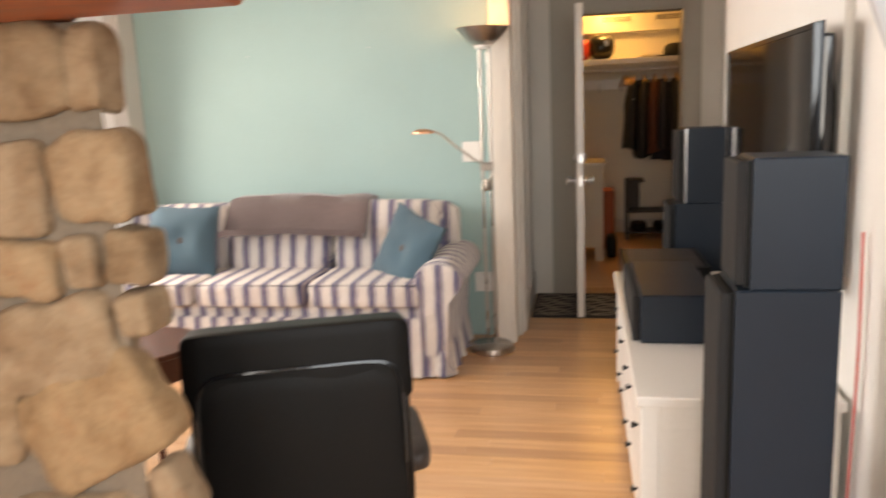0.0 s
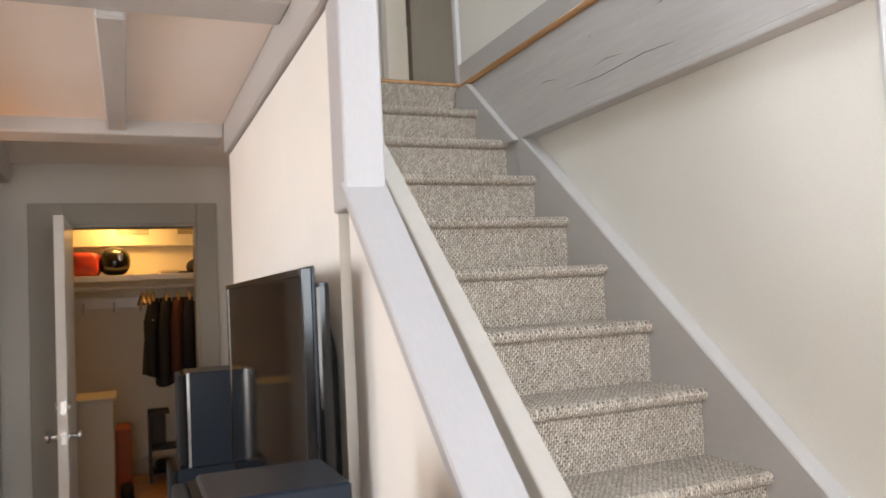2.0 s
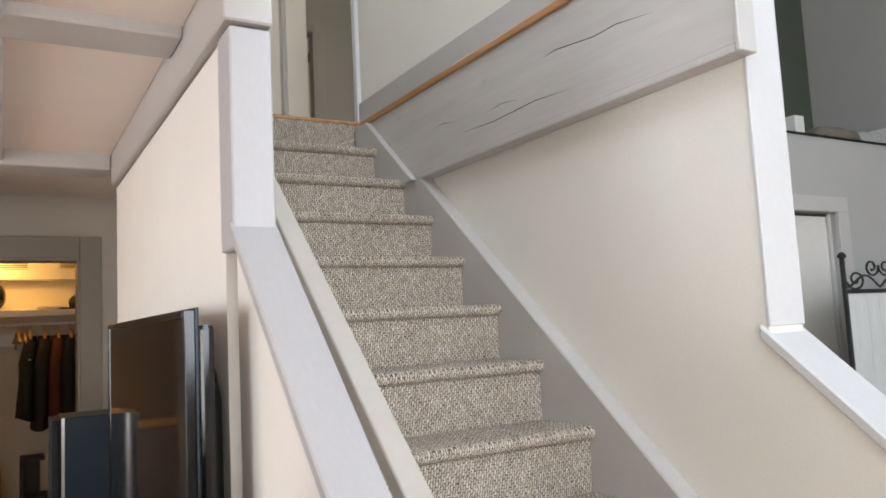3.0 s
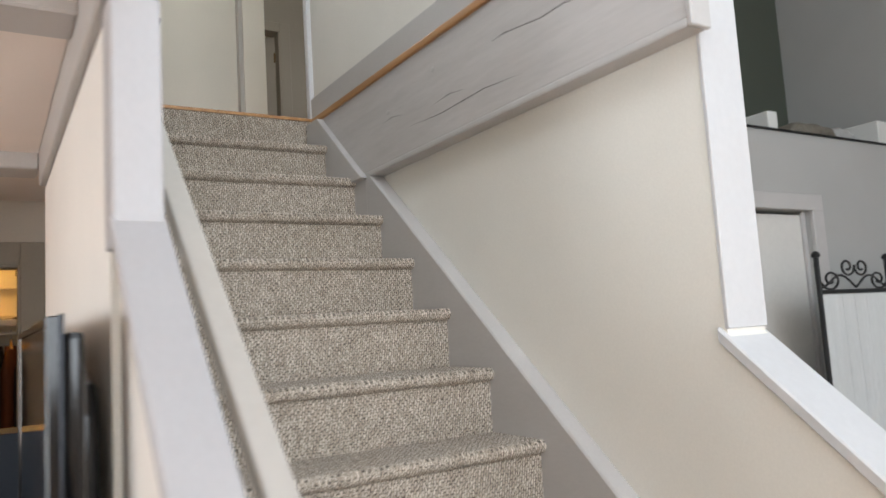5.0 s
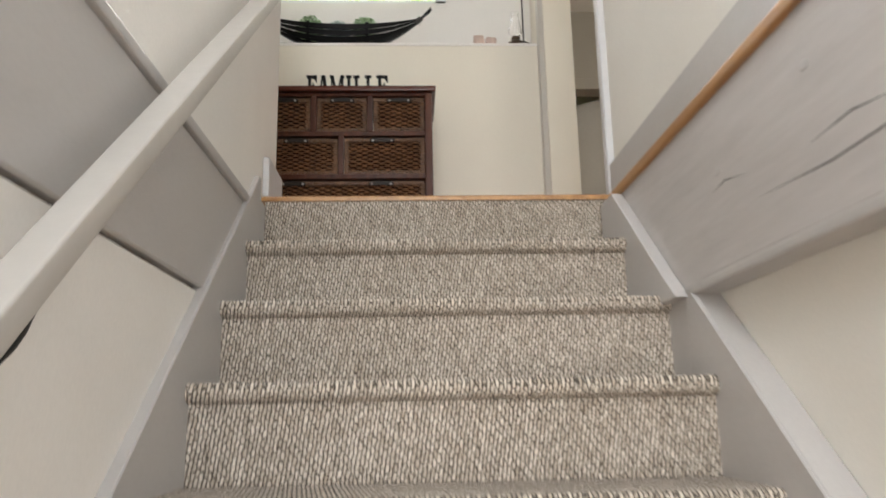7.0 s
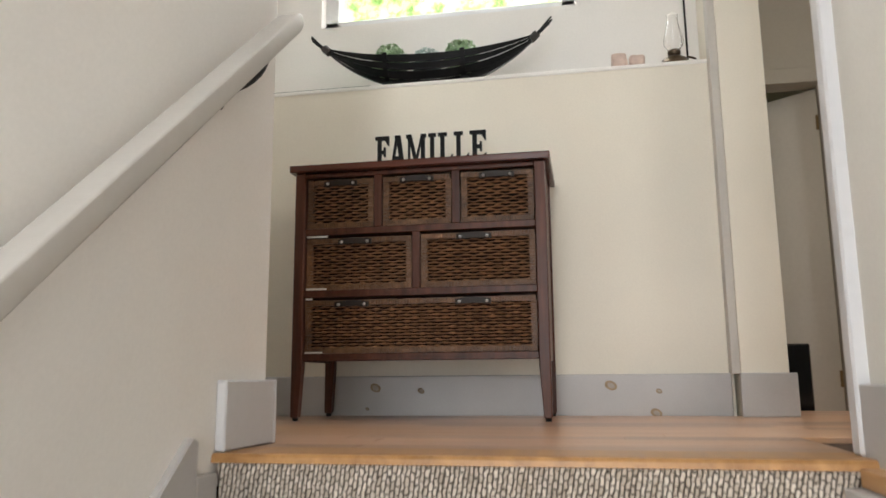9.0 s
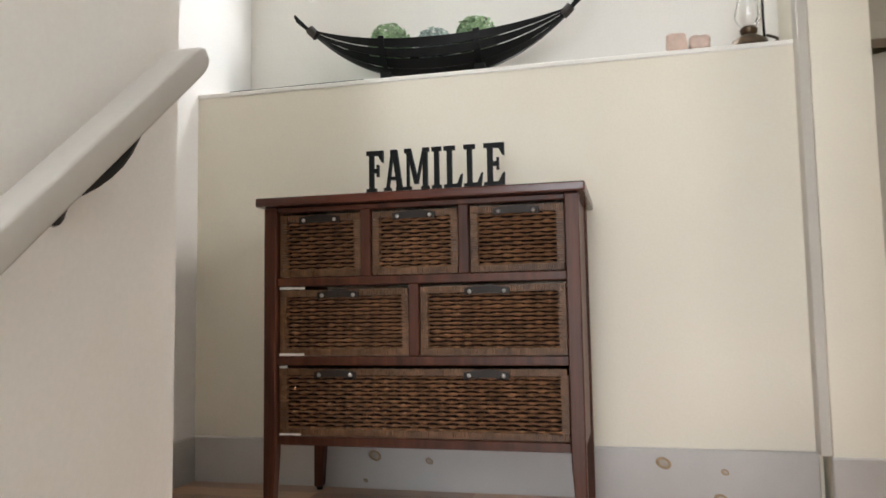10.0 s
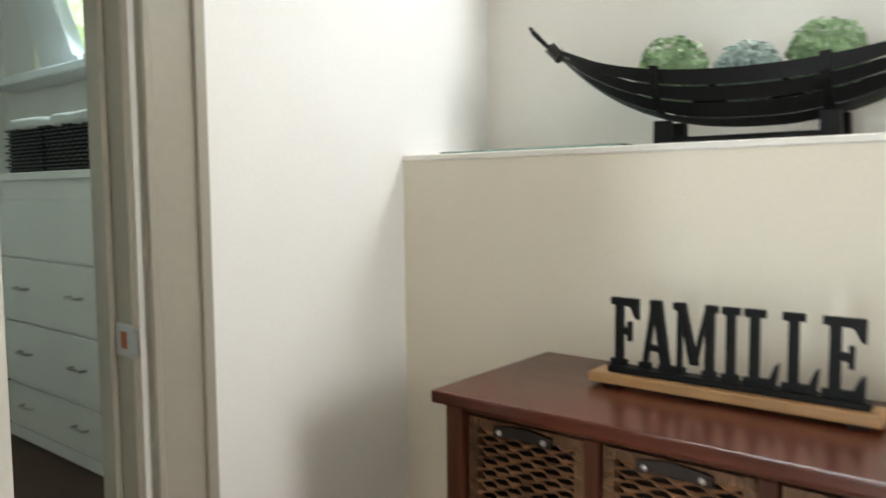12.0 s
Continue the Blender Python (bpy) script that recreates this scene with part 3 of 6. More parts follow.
built("trim_string_right_back", string_board(2.3775, 2.4355, 3.95), M["grey"], "grey packing strip behind the string board", "trim")

# living room shell
built("wall_teal", boxes((-2.30, 0.03, 4.86, 5.0, 0, 2.42)), M["teal"], "pale aqua painted living room wall", "wall")
built("wall_west", boxes((-2.5, -2.3, -1.6, 0.95, 0, 2.42), (-2.5, -2.3, 2.85, 3.4, 0, 2.42), (-2.5, -2.3, 4.7, 5.0, 0, 2.42), (-2.5, -2.3, 0.95, 2.85, 0, 0.55), (-2.5, -2.3, 3.4, 4.7, 0, 0.5), (-2.5, -2.3, 0.95, 2.85, 2.1, 2.42), (-2.5, -2.3, 3.4, 4.7, 2.1, 2.42)), M["white"], "white living room wall with two windows", "wall")
built("trim_window_west", boxes((-2.3, -2.2, 4.69, 4.858, 0, 2.3), (-2.31, -2.25, 3.36, 4.69, 2.08, 2.2), (-2.31, -2.25, 3.36, 4.69, 0.42, 0.5), (-2.31, -2.25, 3.30, 3.40, 0.42, 2.2), bevel=0.004), M["grey_wall"], "grey casing of the bright living room window", "trim")
built("wall_south", boxes((-2.5, -0.55, -1.6, -1.5, 0, 5.0), (0.95, 1.3, -1.6, -1.5, 0, 5.0), (-0.55, 0.95, -1.6, -1.5, 0, 0.8), (-0.55, 0.95, -1.6, -1.5, 2.2, 5.0), (2.6, 3.0, -1.6, -1.5, 0, 5.0), (5.2, 6.8, -1.6, -1.5, 0, 5.0), (1.3, 6.8, -1.6, -1.5, 0, 1.2), (2.6, 6.8, -1.6, -1.5, 3.3, 5.0), (1.3, 2.6, -1.6, -1.5, 4.7, 5.0)), M["white"], "white wall with tall windows behind the stairs", "wall")
built("ceiling", boxes((-2.5, WL - 0.02, -1.6, 4.752, 2.292, 2.40), (0.0, 2.6, 4.752, 6.0, 2.34, 2.385)), M["ceil"], "blush white panels between painted ceiling beams", "ceiling")
for nm, d in (("beam_cross", (-2.3, WL - 0.018, 4.56, 4.752, 2.228, 2.30)), ("beam_cross_middle", (0.28, WL - 0.018, 3.05, 3.22, 2.262, 2.30)), ("beam_long", (0.752, 0.828, 3.22, 4.56, 2.243, 2.30)), ("beam_long_near", (0.752, 0.828, 0.6, 3.05, 2.243, 2.30)), ("beam_edge", (0.10, 0.28, -1.4, 4.56, 2.185, 2.30)), ("beam_hall", (0.10, 0.27, 4.756, 5.55, 2.17, 2.339)), ("beam_cross_near", (0.28, WL - 0.018, 1.25, 1.43, 2.262, 2.30))):
    built(nm, boxes(d, bevel=0.006), M["grey"] if "edge" not in nm else M["beam"], "grey painted ceiling beam", "beam")
built("post_hall", boxes((0.030, 0.142, 4.70, 4.855, 0, 2.184), bevel=0.005), M["post"], "cream-painted grained timber post at the hall entrance", "post")
built("wall_hall_west", boxes((0.03, 0.165, 4.858, 6.0, 0, 2.34)), M["grey_wall"], "grey-beige hall wall with panel trims", "wall")
built("trim_hall_panels", boxes((0.165, 0.185, 4.93, 5.02, 0, 2.17), (0.165, 0.185, 5.40, 5.52, 0, 2.17), (0.165, 0.182, 5.02, 5.90, 0, 0.17), bevel=0.003), M["grey_wall"], "grey panel boards on the hall wall", "trim")
built("wall_hall_north", boxes((0.03, 0.49, 5.91, 6.02, 0, 2.34), (1.207, 1.6, 5.91, 6.02, 0, 2.34), (0.49, 1.207, 5.91, 6.02, 1.985, 2.34)), M["grey_wall"], "grey-beige wall round the closet doorway", "wall")
built("trim_closet_casing", boxes((0.31, 0.49, 5.888, 5.91, 0, 2.108), (1.207, 1.322, 5.888, 5.91, 0, 2.108), (0.49, 1.207, 5.888, 5.91, 1.985, 2.108), (0.49, 0.51, 5.888, 6.02, 0, 2.005), (1.192, 1.207, 5.888, 6.02, 0, 2.005), (0.51, 1.192, 5.888, 6.02, 1.968, 1.985), bevel=0.003), M["taupe_trim"], "grey casing round the closet doorway", "trim")
built("wall_hall_east", boxes((1.46, 1.6, 4.57, 5.91, 0, 2.34), (1.33, 1.46, 4.57, 4.62, 0, 2.17)), M["white_low"], "pale wall under the landing", "wall")

# closet behind the hall
built("wall_closet", boxes((-0.2, -0.1, 6.02, 8.72, 0, 2.34), (1.75, 1.85, 6.02, 8.72, 0, 2.34), (-0.2, 1.85, 8.62, 8.72, 0, 2.34)), M["cream"], "cream closet walls", "wall")
built("ceiling_closet", boxes((-0.2, 1.85, 6.02, 8.72, 2.30, 2.345)), M["ceil_white"], "white closet ceiling", "ceiling")
built("trim_closet_soffit", boxes((-0.1, 1.75, 8.50, 8.62, 2.06, 2.30), bevel=0.003), M["lacquer"], "white boxed soffit over the closet shelf", "trim")
built("baseboard_closet", boxes((-0.1, 1.75, 8.60, 8.62, 0, 0.14), bevel=0.003), M["grey_wall"], "grey baseboard at the back of the closet", "baseboard")

# east room
built("wall_east_room", boxes((RR + 0.002, 4.22, 3.72, 3.86, 0, 2.47), (4.98, 6.8, 3.72, 3.86, 0, 2.47), (4.22, 4.98, 3.72, 3.86, 2.03, 2.47)), M["midgrey"], "stone grey wall with a plant ledge above the door", "wall")
built("wall_east_room_upper", boxes((RR + 0.002, 6.8, 4.9, 5.0, 2.30, 5.0), (RR + 0.002, 6.8, 3.86, 4.9, 2.36, 2.44)), M["dim"], "recess wall above the ledge, its shade put into the dark colour", "wall")
built("wall_east", boxes((6.7, 6.8, -1.6, 5.0, 0, 5.0)), M["midgrey"], "stone grey side wall of the east room", "wall")
# the opening is unseen, added to hold the stairwell fill lamp
built("wall_stairwell_west", boxes((WL + 0.004, WR - 0.004, -1.5, 0.6, ZL - 0.03, 5.0), (WL + 0.004, WR - 0.004, 0.6, 2.2, ZL - 0.03, 3.2), (WL + 0.004, WR - 0.004, 0.6, 2.2, 4.6, 5.0), (WL + 0.004, WR - 0.004, 2.2, 2.68, ZL - 0.03, 5.0), (WL - 0.02, WR, -1.5, 2.68, 2.385, ZL - 0.03)), M["white"], "white upper wall over the foot of the stairs", "wall")
# black strip drawn as the shadow line at the ledge top
built("trim_ledge_shadow", boxes((RR + 0.002, 6.7, 3.70, 3.87, 2.47, 2.478)), M["black"], "thin black strip painted as the shadow line along the ledge", "trim")

# landing shell
built("wall_landing_west", boxes((0.5, 0.63, 4.42, 4.50, ZL, 5.0), (0.5, 0.63, 5.225, 7.0, ZL, 5.0), (0.5, 0.63, 4.50, 5.225, 4.57, 5.0)), M["cool"], "bright white landing wall with a doorway", "wall")
built("wall_landing_south", boxes((-3.3, 1.24, 4.30, 4.42, 2.45, 5.0)), M["cream"], "cream wall closing the landing", "wall")
built("trim_bedroom_casing", boxes((0.63, 0.652, 5.235, 5.355, ZL, 4.69), (0.63, 0.652, 4.40, 4.495, ZL, 4.69), (0.63, 0.652, 4.495, 5.235, 4.575, 4.69), (0.652, 0.660, 5.333, 5.357, ZL, 4.69), (0.652, 0.657, 5.235, 5.252, ZL, 4.6), (0.498, 0.63, 5.212, 5.226, ZL, 4.57), (0.545, 0.575, 5.200, 5.212, ZL, 4.57), bevel=0.003), M["taupe_trim"], "grey-beige moulded casing of the bedroom doorway", "trim")
built("wall_niche_front", boxes((0.63, 2.452, 5.92, 6.0, ZL, 3.755), (0.63, 2.452, 6.0, 6.27, 3.70, 3.755)), M["cream"], "cream half wall under a display ledge", "wall")
built("trim_ledge", boxes((0.63, 2.452, 5.915, 6.27, 3.755, 3.77), bevel=0.003), M["white"], "white painted top of the display ledge", "trim")
WX0, WX1, WZ0 = 0.872, 1.990, 4.205
built("wall_niche_back", boxes((0.5, WX0, 6.27, 6.4, 3.6, 5.0), (WX1, 2.6, 6.27, 6.4, 3.6, 5.0), (WX0, WX1, 6.27, 6.4, 3.6, WZ0), (WX0, WX1, 6.27, 6.4, 4.92, 5.0)), M["white"], "white wall behind the display ledge with a window", "wall")
window_1 = built("window_1", boxes((WX0 - 0.004, WX0 + 0.06, 6.33, 6.40, WZ0, 4.92), (WX1 - 0.06, WX1 + 0.004, 6.33, 6.40, WZ0, 4.92), (WX0, WX1, 6.33, 6.40, WZ0 - 0.004, WZ0 + 0.055), (WX0, WX1, 6.33, 6.40, 4.86, 4.925), bevel=0.004), M["vinyl_white"], "white vinyl window over the display ledge", "window")
pane = part("pane", boxes((WX0 + 0.05, WX1 - 0.05, 6.36, 6.366, WZ0 + 0.045, 4.87)), M["glass"], window_1)
pane.visible_shadow = False
built("backdrop_garden_north", boxes((-0.5, 2.25, 7.4, 7.42, 3.2, 6.5)), M["garden"], "bright sunlit leaves beyond the window", "backdrop")
built("column_landing", boxes((2.462, 2.606, 5.85, 6.13, ZL, 5.0)), M["cream"], "cream boxed column beside the niche", "column")
built("trim_column_strip", boxes((2.436, 2.4625, 5.862, 5.92, 2.67, 5.0), bevel=0.002), M["grey_wall"], "grey strip between column and niche", "trim")
# opening out of view, added for the landing fill lamp
built("wall_landing_east", boxes((4.7, 4.8, 5.95, 9.2, 2.1, 5.0), (4.7, 4.8, 5.0, 5.95, 2.1, 3.3), (4.7, 4.8, 5.0, 5.95, 4.9, 5.0)), M["cream"], "cream end wall of the landing", "wall")
built("wall_passage_west", boxes((2.47, 2.59, 6.13, 7.72, 2.12, 5.0)), M["cream"], "cream passage wall behind the column", "wall")
built("wall_passage_north", boxes((2.5, 2.71, 7.72, 7.84, 2.12, 5.0), (3.37, 4.8, 7.72, 7.84, 2.12, 5.0), (2.71, 3.37, 7.72, 7.84, 4.33, 5.0)), M["taupe_trim"], "grey-beige wall round the passage door", "wall")
built("trim_passage_casing", boxes((2.61, 2.71, 7.70, 7.72, 2.35, 4.42), (3.37, 3.47, 7.70, 7.72, 2.35, 4.42), (2.71, 3.37, 7.70, 7.72, 4.33, 4.42), (2.71, 2.725, 7.70, 7.84, 2.35, 4.33), (3.355, 3.37, 7.70, 7.84, 2.35, 4.33), bevel=0.003), M["taupe_trim"], "grey casing of the passage door", "trim")
built("wall_passage_room", boxes((2.3, 4.8, 9.1, 9.2, 2.12, 5.0), (2.3, 2.4, 7.84, 9.1, 2.12, 5.0)), M["cream"], "plain walls of the room past the passage", "wall")
niche_base = built("baseboard_niche", boxes((0.632, 2.44, 5.898, 5.92, ZL - 0.002, 2.672), bevel=0.003), M["grey"], "grey painted pine baseboard with knots showing", "baseboard")
for x, z, wide in ((1.239, 2.631, 0.042), (1.404, 2.620, 0.026), (2.054, 2.635, 0.044), (2.209, 2.616, 0.022), (2.197, 2.545, 0.040), (1.210, 2.558, 0.016)):
    kn = part("knot", rounded((x, 5.8985, z), (wide, 0.003, wide * 0.72), 2.1, 6, m=pose(0, 0, 0, 0, 24, 0)), M["knot"], niche_base, "tan knot bleeding through the paint", smooth=True)
    part("heart", rounded((x, 5.8972, z), (wide * 0.58, 0.0022, wide * 0.40), 2.1, 6, m=pose(0, 0, 0, 0, 24, 0), rough=0.2, freq=60), M["knot_core"], kn, smooth=True)
built("baseboard_column", boxes((2.455, 2.626, 5.832, 5.85, ZL, 2.672), (2.606, 2.626, 5.85, 6.13, ZL, 2.672), bevel=0.003), M["grey"], "grey baseboard wrapped round the column", "baseboard")
built("baseboard_landing_west", boxes((0.63, 0.648, 5.357, 5.898, ZL, 2.672), bevel=0.003), M["grey"], "grey baseboard on the landing wall", "baseboard")
built("baseboard_stair_end", boxes((1.225, 1.349, 4.748, 4.764, ZL, 2.662), (1.3295, 1.349, 4.538, 4.748, ZL + 0.002, 2.662), (1.225, 1.246, 4.62, 4.748, ZL, 2.662), bevel=0.003), M["pale"], "pale grey baseboard round the end of the stair wall", "baseboard")
built("ceiling_upper", boxes((-3.3, 6.8, -1.6, 9.2, 5.0, 5.1)), M["ceil_white"], "white upper ceiling", "ceiling")
# bedroom beyond the landing doorway
built("wall_bedroom", boxes((-3.3, -2.75, 6.5, 6.62, ZL, 5.0), (-1.2, 0.5, 6.5, 6.62, ZL, 5.0), (-2.75, -1.2, 6.5, 6.62, ZL, 4.33), (-2.75, -1.2, 6.5, 6.62, 4.9, 5.0), (-3.3, -3.2, 4.4, 6.5, ZL, 5.0)), M["white"], "pale bedroom walls beyond the doorway", "wall")
window_2 = built("window_2", prism([(-2.52, 4.33), (-2.10, 4.33), (-2.10, 4.40), (-2.16, 4.42), (-2.48, 4.92), (-2.82, 4.92)], 6.44, 6.52, "y", bevel=0.006), M["vinyl_white"], "white slanted bedroom window", "window")
part("sill", boxes((-2.98, -1.2, 6.30, 6.50, 4.285, 4.33), bevel=0.006), M["vinyl_white"], window_2)
part("frame", boxes((-2.11, -1.2, 6.46, 6.53, 4.332, 4.415), bevel=0.006), M["vinyl_white"], window_2)
pane2 = part("pane", boxes((-2.6, -1.2, 6.55, 6.556, 4.34, 4.92)), M["glass"], window_2)
pane2.visible_shadow = False
built("backdrop_garden_bedroom", boxes((-9.5, -0.6, 8.6, 8.62, 2.9, 7.5)), M["garden"], "bright green leaves beyond the bedroom window", "backdrop")


# ---- soft and rounded shapes ----
def cloth_uv(ob, fn):
    me = ob.data
    uv = me.uv_layers.new(name="cloth")
    for lp in me.loops:
        uv.data[lp.index].uv = fn(me.vertices[lp.vertex_index].co)
    return ob


# ---- upstairs: dresser, sign, boat ----
def strands(bm, x0, x1, z0, z1, y, pitch, high):
    """Woven withies: each row runs over and under the stakes."""
    rows = max(2, round((z1 - z0) / high))
    n = max(3, round((x1 - x0) / pitch))
    for i in range(rows):
        zc, prev = z0 + (i + 0.5) * (z1 - z0) / rows, None
        hh = high * random.uniform(0.32, 0.42)
        for j in range(n * 4 + 1):
            a = j / 4
            out = 0.0068 * math.cos(math.pi * a) * (1 if i % 2 else -1)
            x, zz = x0 + (x1 - x0) * a / n, zc + random.uniform(-0.0005, 0.0005)
            fat = 0.62 + 0.55 * max(0, out / 0.0068)
            ring = [bm.verts.new(q) for q in ((x, y - out - 0.003, zz), (x, y - out, zz + hh * fat), (x, y - out + 0.003, zz), (x, y - out, zz - hh * fat))]
            if prev:
                for k in range(4):
                    bm.faces.new((prev[k], prev[(k + 1) % 4], ring[(k + 1) % 4], ring[k]))
            prev = ring
    return bm


def basket_drawer(dresser, x0, x1, z0, z1, straps):
    w = 0.018
    # solid block behind the weave, coloured as the shade in its gaps
    body = part("basket", boxes((x0 + 0.004, x1 - 0.004, 5.548, 5.84, z0 + 0.002, z1 - 0.008)), M["weave_shade"], dresser, "brown woven wicker drawer basket")
    part("weave", strands(bmesh.new(), x0 + w - 0.004, x1 - w + 0.004, z0 + w - 0.004, z1 - w, 5.541, 0.0245, 0.0098), M["wicker"], body, smooth=True)
    bm = bmesh.new()
    for top in (z0, z1 - w):
        k = x0
        while k < x1 - 0.003:
            wd = random.uniform(0.0032, 0.0056)
            bx(bm, k, k + wd - 0.0013, 5.530 + random.uniform(-0.0012, 0.0018), 5.552, top + random.uniform(0, 0.001), top + w - random.uniform(0, 0.002))
            k += wd
    for left in (x0, x1 - w):
        k = z0 + w
        while k < z1 - w:
            wd = random.uniform(0.0032, 0.0056)
            bx(bm, left, left + w, 5.530 + random.uniform(-0.0012, 0.0018), 5.552, k, k + wd - 0.0013)
            k += wd
    part("rim", bm, M["wicker_dark"], body, "wrapped wicker border")
    for c in straps:
        n, pts = 8, []
        for i in range(n + 1):
            a = i / n
            pts.append((c - 0.055 + 0.11 * a, z1 - 0.008 + 0.006 * math.sin(math.pi * a)))
        low = [(x, z - 0.017 - 0.002 * math.sin(math.pi * i / n)) for i, (x, z) in enumerate(pts)]
        st = part("strap", prism(pts + low[::-1], 5.521, 5.5285, "y"), M["leather"], body, "dark leather pull strap")
        for sx in (-0.042, 0.042):
            m = pose(c + sx, 5.521, z1 - 0.016, 90)
            bm = lathe([(0.0052, 0), (0.005, 0.002), (0.003, 0.0038), (0.0, 0.0042)], n=10)
            bmesh.ops.transform(bm, matrix=m, verts=bm.verts[:])
            part("rivet", bm, M["silver"], body, "small bright rivet", smooth=True)


dresser = thing("basket_dresser", (-0.006, 0.021, ZL * 0.011), "walnut-stained dresser with six woven wicker basket drawers", "dresser")
dresser.scale = (1, 1, 0.989)
part("top", boxes((1.058, 1.897, 5.492, 5.872, 3.333, 3.356), bevel=0.004, seg=2), M["cherry"], dresser, "glossy reddish-brown top board")
for x0, x1 in ((1.072, 1.106), (1.846, 1.880)):
    for y0, y1 in ((5.514, 5.548), (5.83, 5.862)):
        inner = x1 if x0 < 1.4 else x0
        outer = x0 if x0 < 1.4 else x1
        tip = inner + (0.010 if x0 > 1.4 else -0.010)
        part("leg", prism([(outer, 3.332), (inner, 3.332), (inner, 2.70), (tip, 2.545), (outer, 2.545)], y0, y1, "y", bevel=0.003), M["walnut"], dresser)
        part("foot_pad", lathe([(0.009, 0), (0.009, 0.011)], ((outer + tip) / 2, (y0 + y1) / 2, ZL), 12), M["black"], dresser)
for zz0, zz1 in ((3.318, 3.332), (3.125, 3.147), (2.922, 2.945), (2.720, 2.743)):
    part("rail", boxes((1.106, 1.846, 5.522, 5.548, zz0, zz1), bevel=0.002), M["walnut"], dresser)
    if zz0 < 3.3:
        part("shelf", boxes((1.106, 1.846, 5.548, 5.84, zz1 - 0.014, zz1 - 0.004)), M["walnut"], dresser)
for x0, x1, z0, z1 in ((1.334, 1.360, 3.147, 3.318), (1.587, 1.613, 3.147, 3.318), (1.459, 1.484, 2.945, 3.125)):
    part("divider", boxes((x0, x1, 5.522, 5.548, z0, z1), bevel=0.002), M["walnut"], dresser)
for x0 in (1.078, 1.860):
    part("side_panel", boxes((x0, x0 + 0.014, 5.548, 5.83, 2.72, 3.332)), M["walnut"], dresser)
basket_drawer(dresser, 1.110, 1.331, 3.149, 3.312, (1.222,))
basket_drawer(dresser, 1.363, 1.584, 3.149, 3.312, (1.474,))
basket_drawer(dresser, 1.616, 1.843, 3.149, 3.312, (1.730,))
basket_drawer(dresser, 1.110, 1.456, 2.946, 3.116, (1.272,))
basket_drawer(dresser, 1.487, 1.843, 2.946, 3.118, (1.655,))
basket_drawer(dresser, 1.109, 1.843, 2.744, 2.914, (1.264, 1.650))
# thin white strips at the left ends of the rails
for sx0, sx1, sz0, sz1 in ((1.112, 1.182, 3.1175, 3.1235), (1.112, 1.180, 2.9465, 2.9525), (1.112, 1.134, 2.9145, 2.9205), (1.112, 1.170, 2.7450, 2.7490)):
    part("liner_strip", boxes((sx0, sx1, 5.524, 5.5265, sz0, sz1)), M["plastic"], dresser, "thin white strip beside a basket")


def letter(kind, x, wide, z, high, y, parent):
    """Slab-serif capital cut from board; outlines in a unit box."""
    s = 0.27
    serif = lambda c, w=0.5, top=False: [(c - w / 2, 1 if top else 0), (c + w / 2, 1 if top else 0), (c + w / 2, 0.9 if top else 0.1), (c - w / 2, 0.9 if top else 0.1)]
    bar = lambda a, b, w: [(a[0] - w / 2, a[1]), (a[0] + w / 2, a[1]), (b[0] + w / 2, b[1]), (b[0] - w / 2, b[1])]
    shapes = {
        "F": [bar((0.3, 0), (0.3, 1), s), serif(0.3, 0.6), [(0, 1), (1, 1), (1, 0.70), (0.9, 0.72), (0.72, 0.88), (0, 0.9)], [(0.3, 0.47), (0.3, 0.57), (0.62, 0.57), (0.62, 0.47)], [(0.62, 0.38), (0.62, 0.66), (0.74, 0.66), (0.74, 0.38)]],
        "A": [bar((0.16, 0), (0.44, 1), 0.14), bar((0.80, 0), (0.52, 1), 0.26), serif(0.18, 0.36), serif(0.80, 0.40), [(0.26, 0.28), (0.28, 0.36), (0.72, 0.36), (0.74, 0.28)], serif(0.48, 0.30, True)],
        "M": [bar((0.14, 0), (0.14, 1), 0.10), bar((0.84, 0), (0.84, 1), 0.19), bar((0.49, 0.16), (0.17, 1), 0.18), bar((0.49, 0.16), (0.80, 1), 0.09), serif(0.14, 0.28), serif(0.84, 0.32), serif(0.12, 0.24, True), serif(0.87, 0.26, True)],
        "I": [bar((0.5, 0), (0.5, 1), 0.5), serif(0.5, 1.0), serif(0.5, 1.0, True)],
        "L": [bar((0.3, 0), (0.3, 1), s), serif(0.3, 0.6, True), [(0, 0), (0.9, 0), (1.0, 0.34), (0.9, 0.30), (0.72, 0.11), (0, 0.1)]],
        "E": [bar((0.3, 0), (0.3, 1), s), [(0, 1), (1, 1), (1, 0.70), (0.9, 0.72), (0.72, 0.88), (0, 0.9)], [(0, 0), (1, 0), (1.02, 0.32), (0.9, 0.28), (0.72, 0.11), (0, 0.1)], [(0.3, 0.47), (0.3, 0.57), (0.62, 0.57), (0.62, 0.47)], [(0.62, 0.38), (0.62, 0.66), (0.74, 0.66), (0.74, 0.38)]],
    }[kind]
    out = bmesh.new()
    for i, sh in enumerate(shapes):
        one = prism([(x + a * wide, z + b * high) for a, b in sh], y - 0.0002 * i, y + 0.010 + 0.0002 * i, "y")
        tmp = bpy.data.meshes.new("piece")
        one.to_mesh(tmp)
        one.free()
        out.from_mesh(tmp)
        bpy.data.meshes.remove(tmp)
    return part("letter", out, M["black"], parent, "black slab-serif letter " + kind)


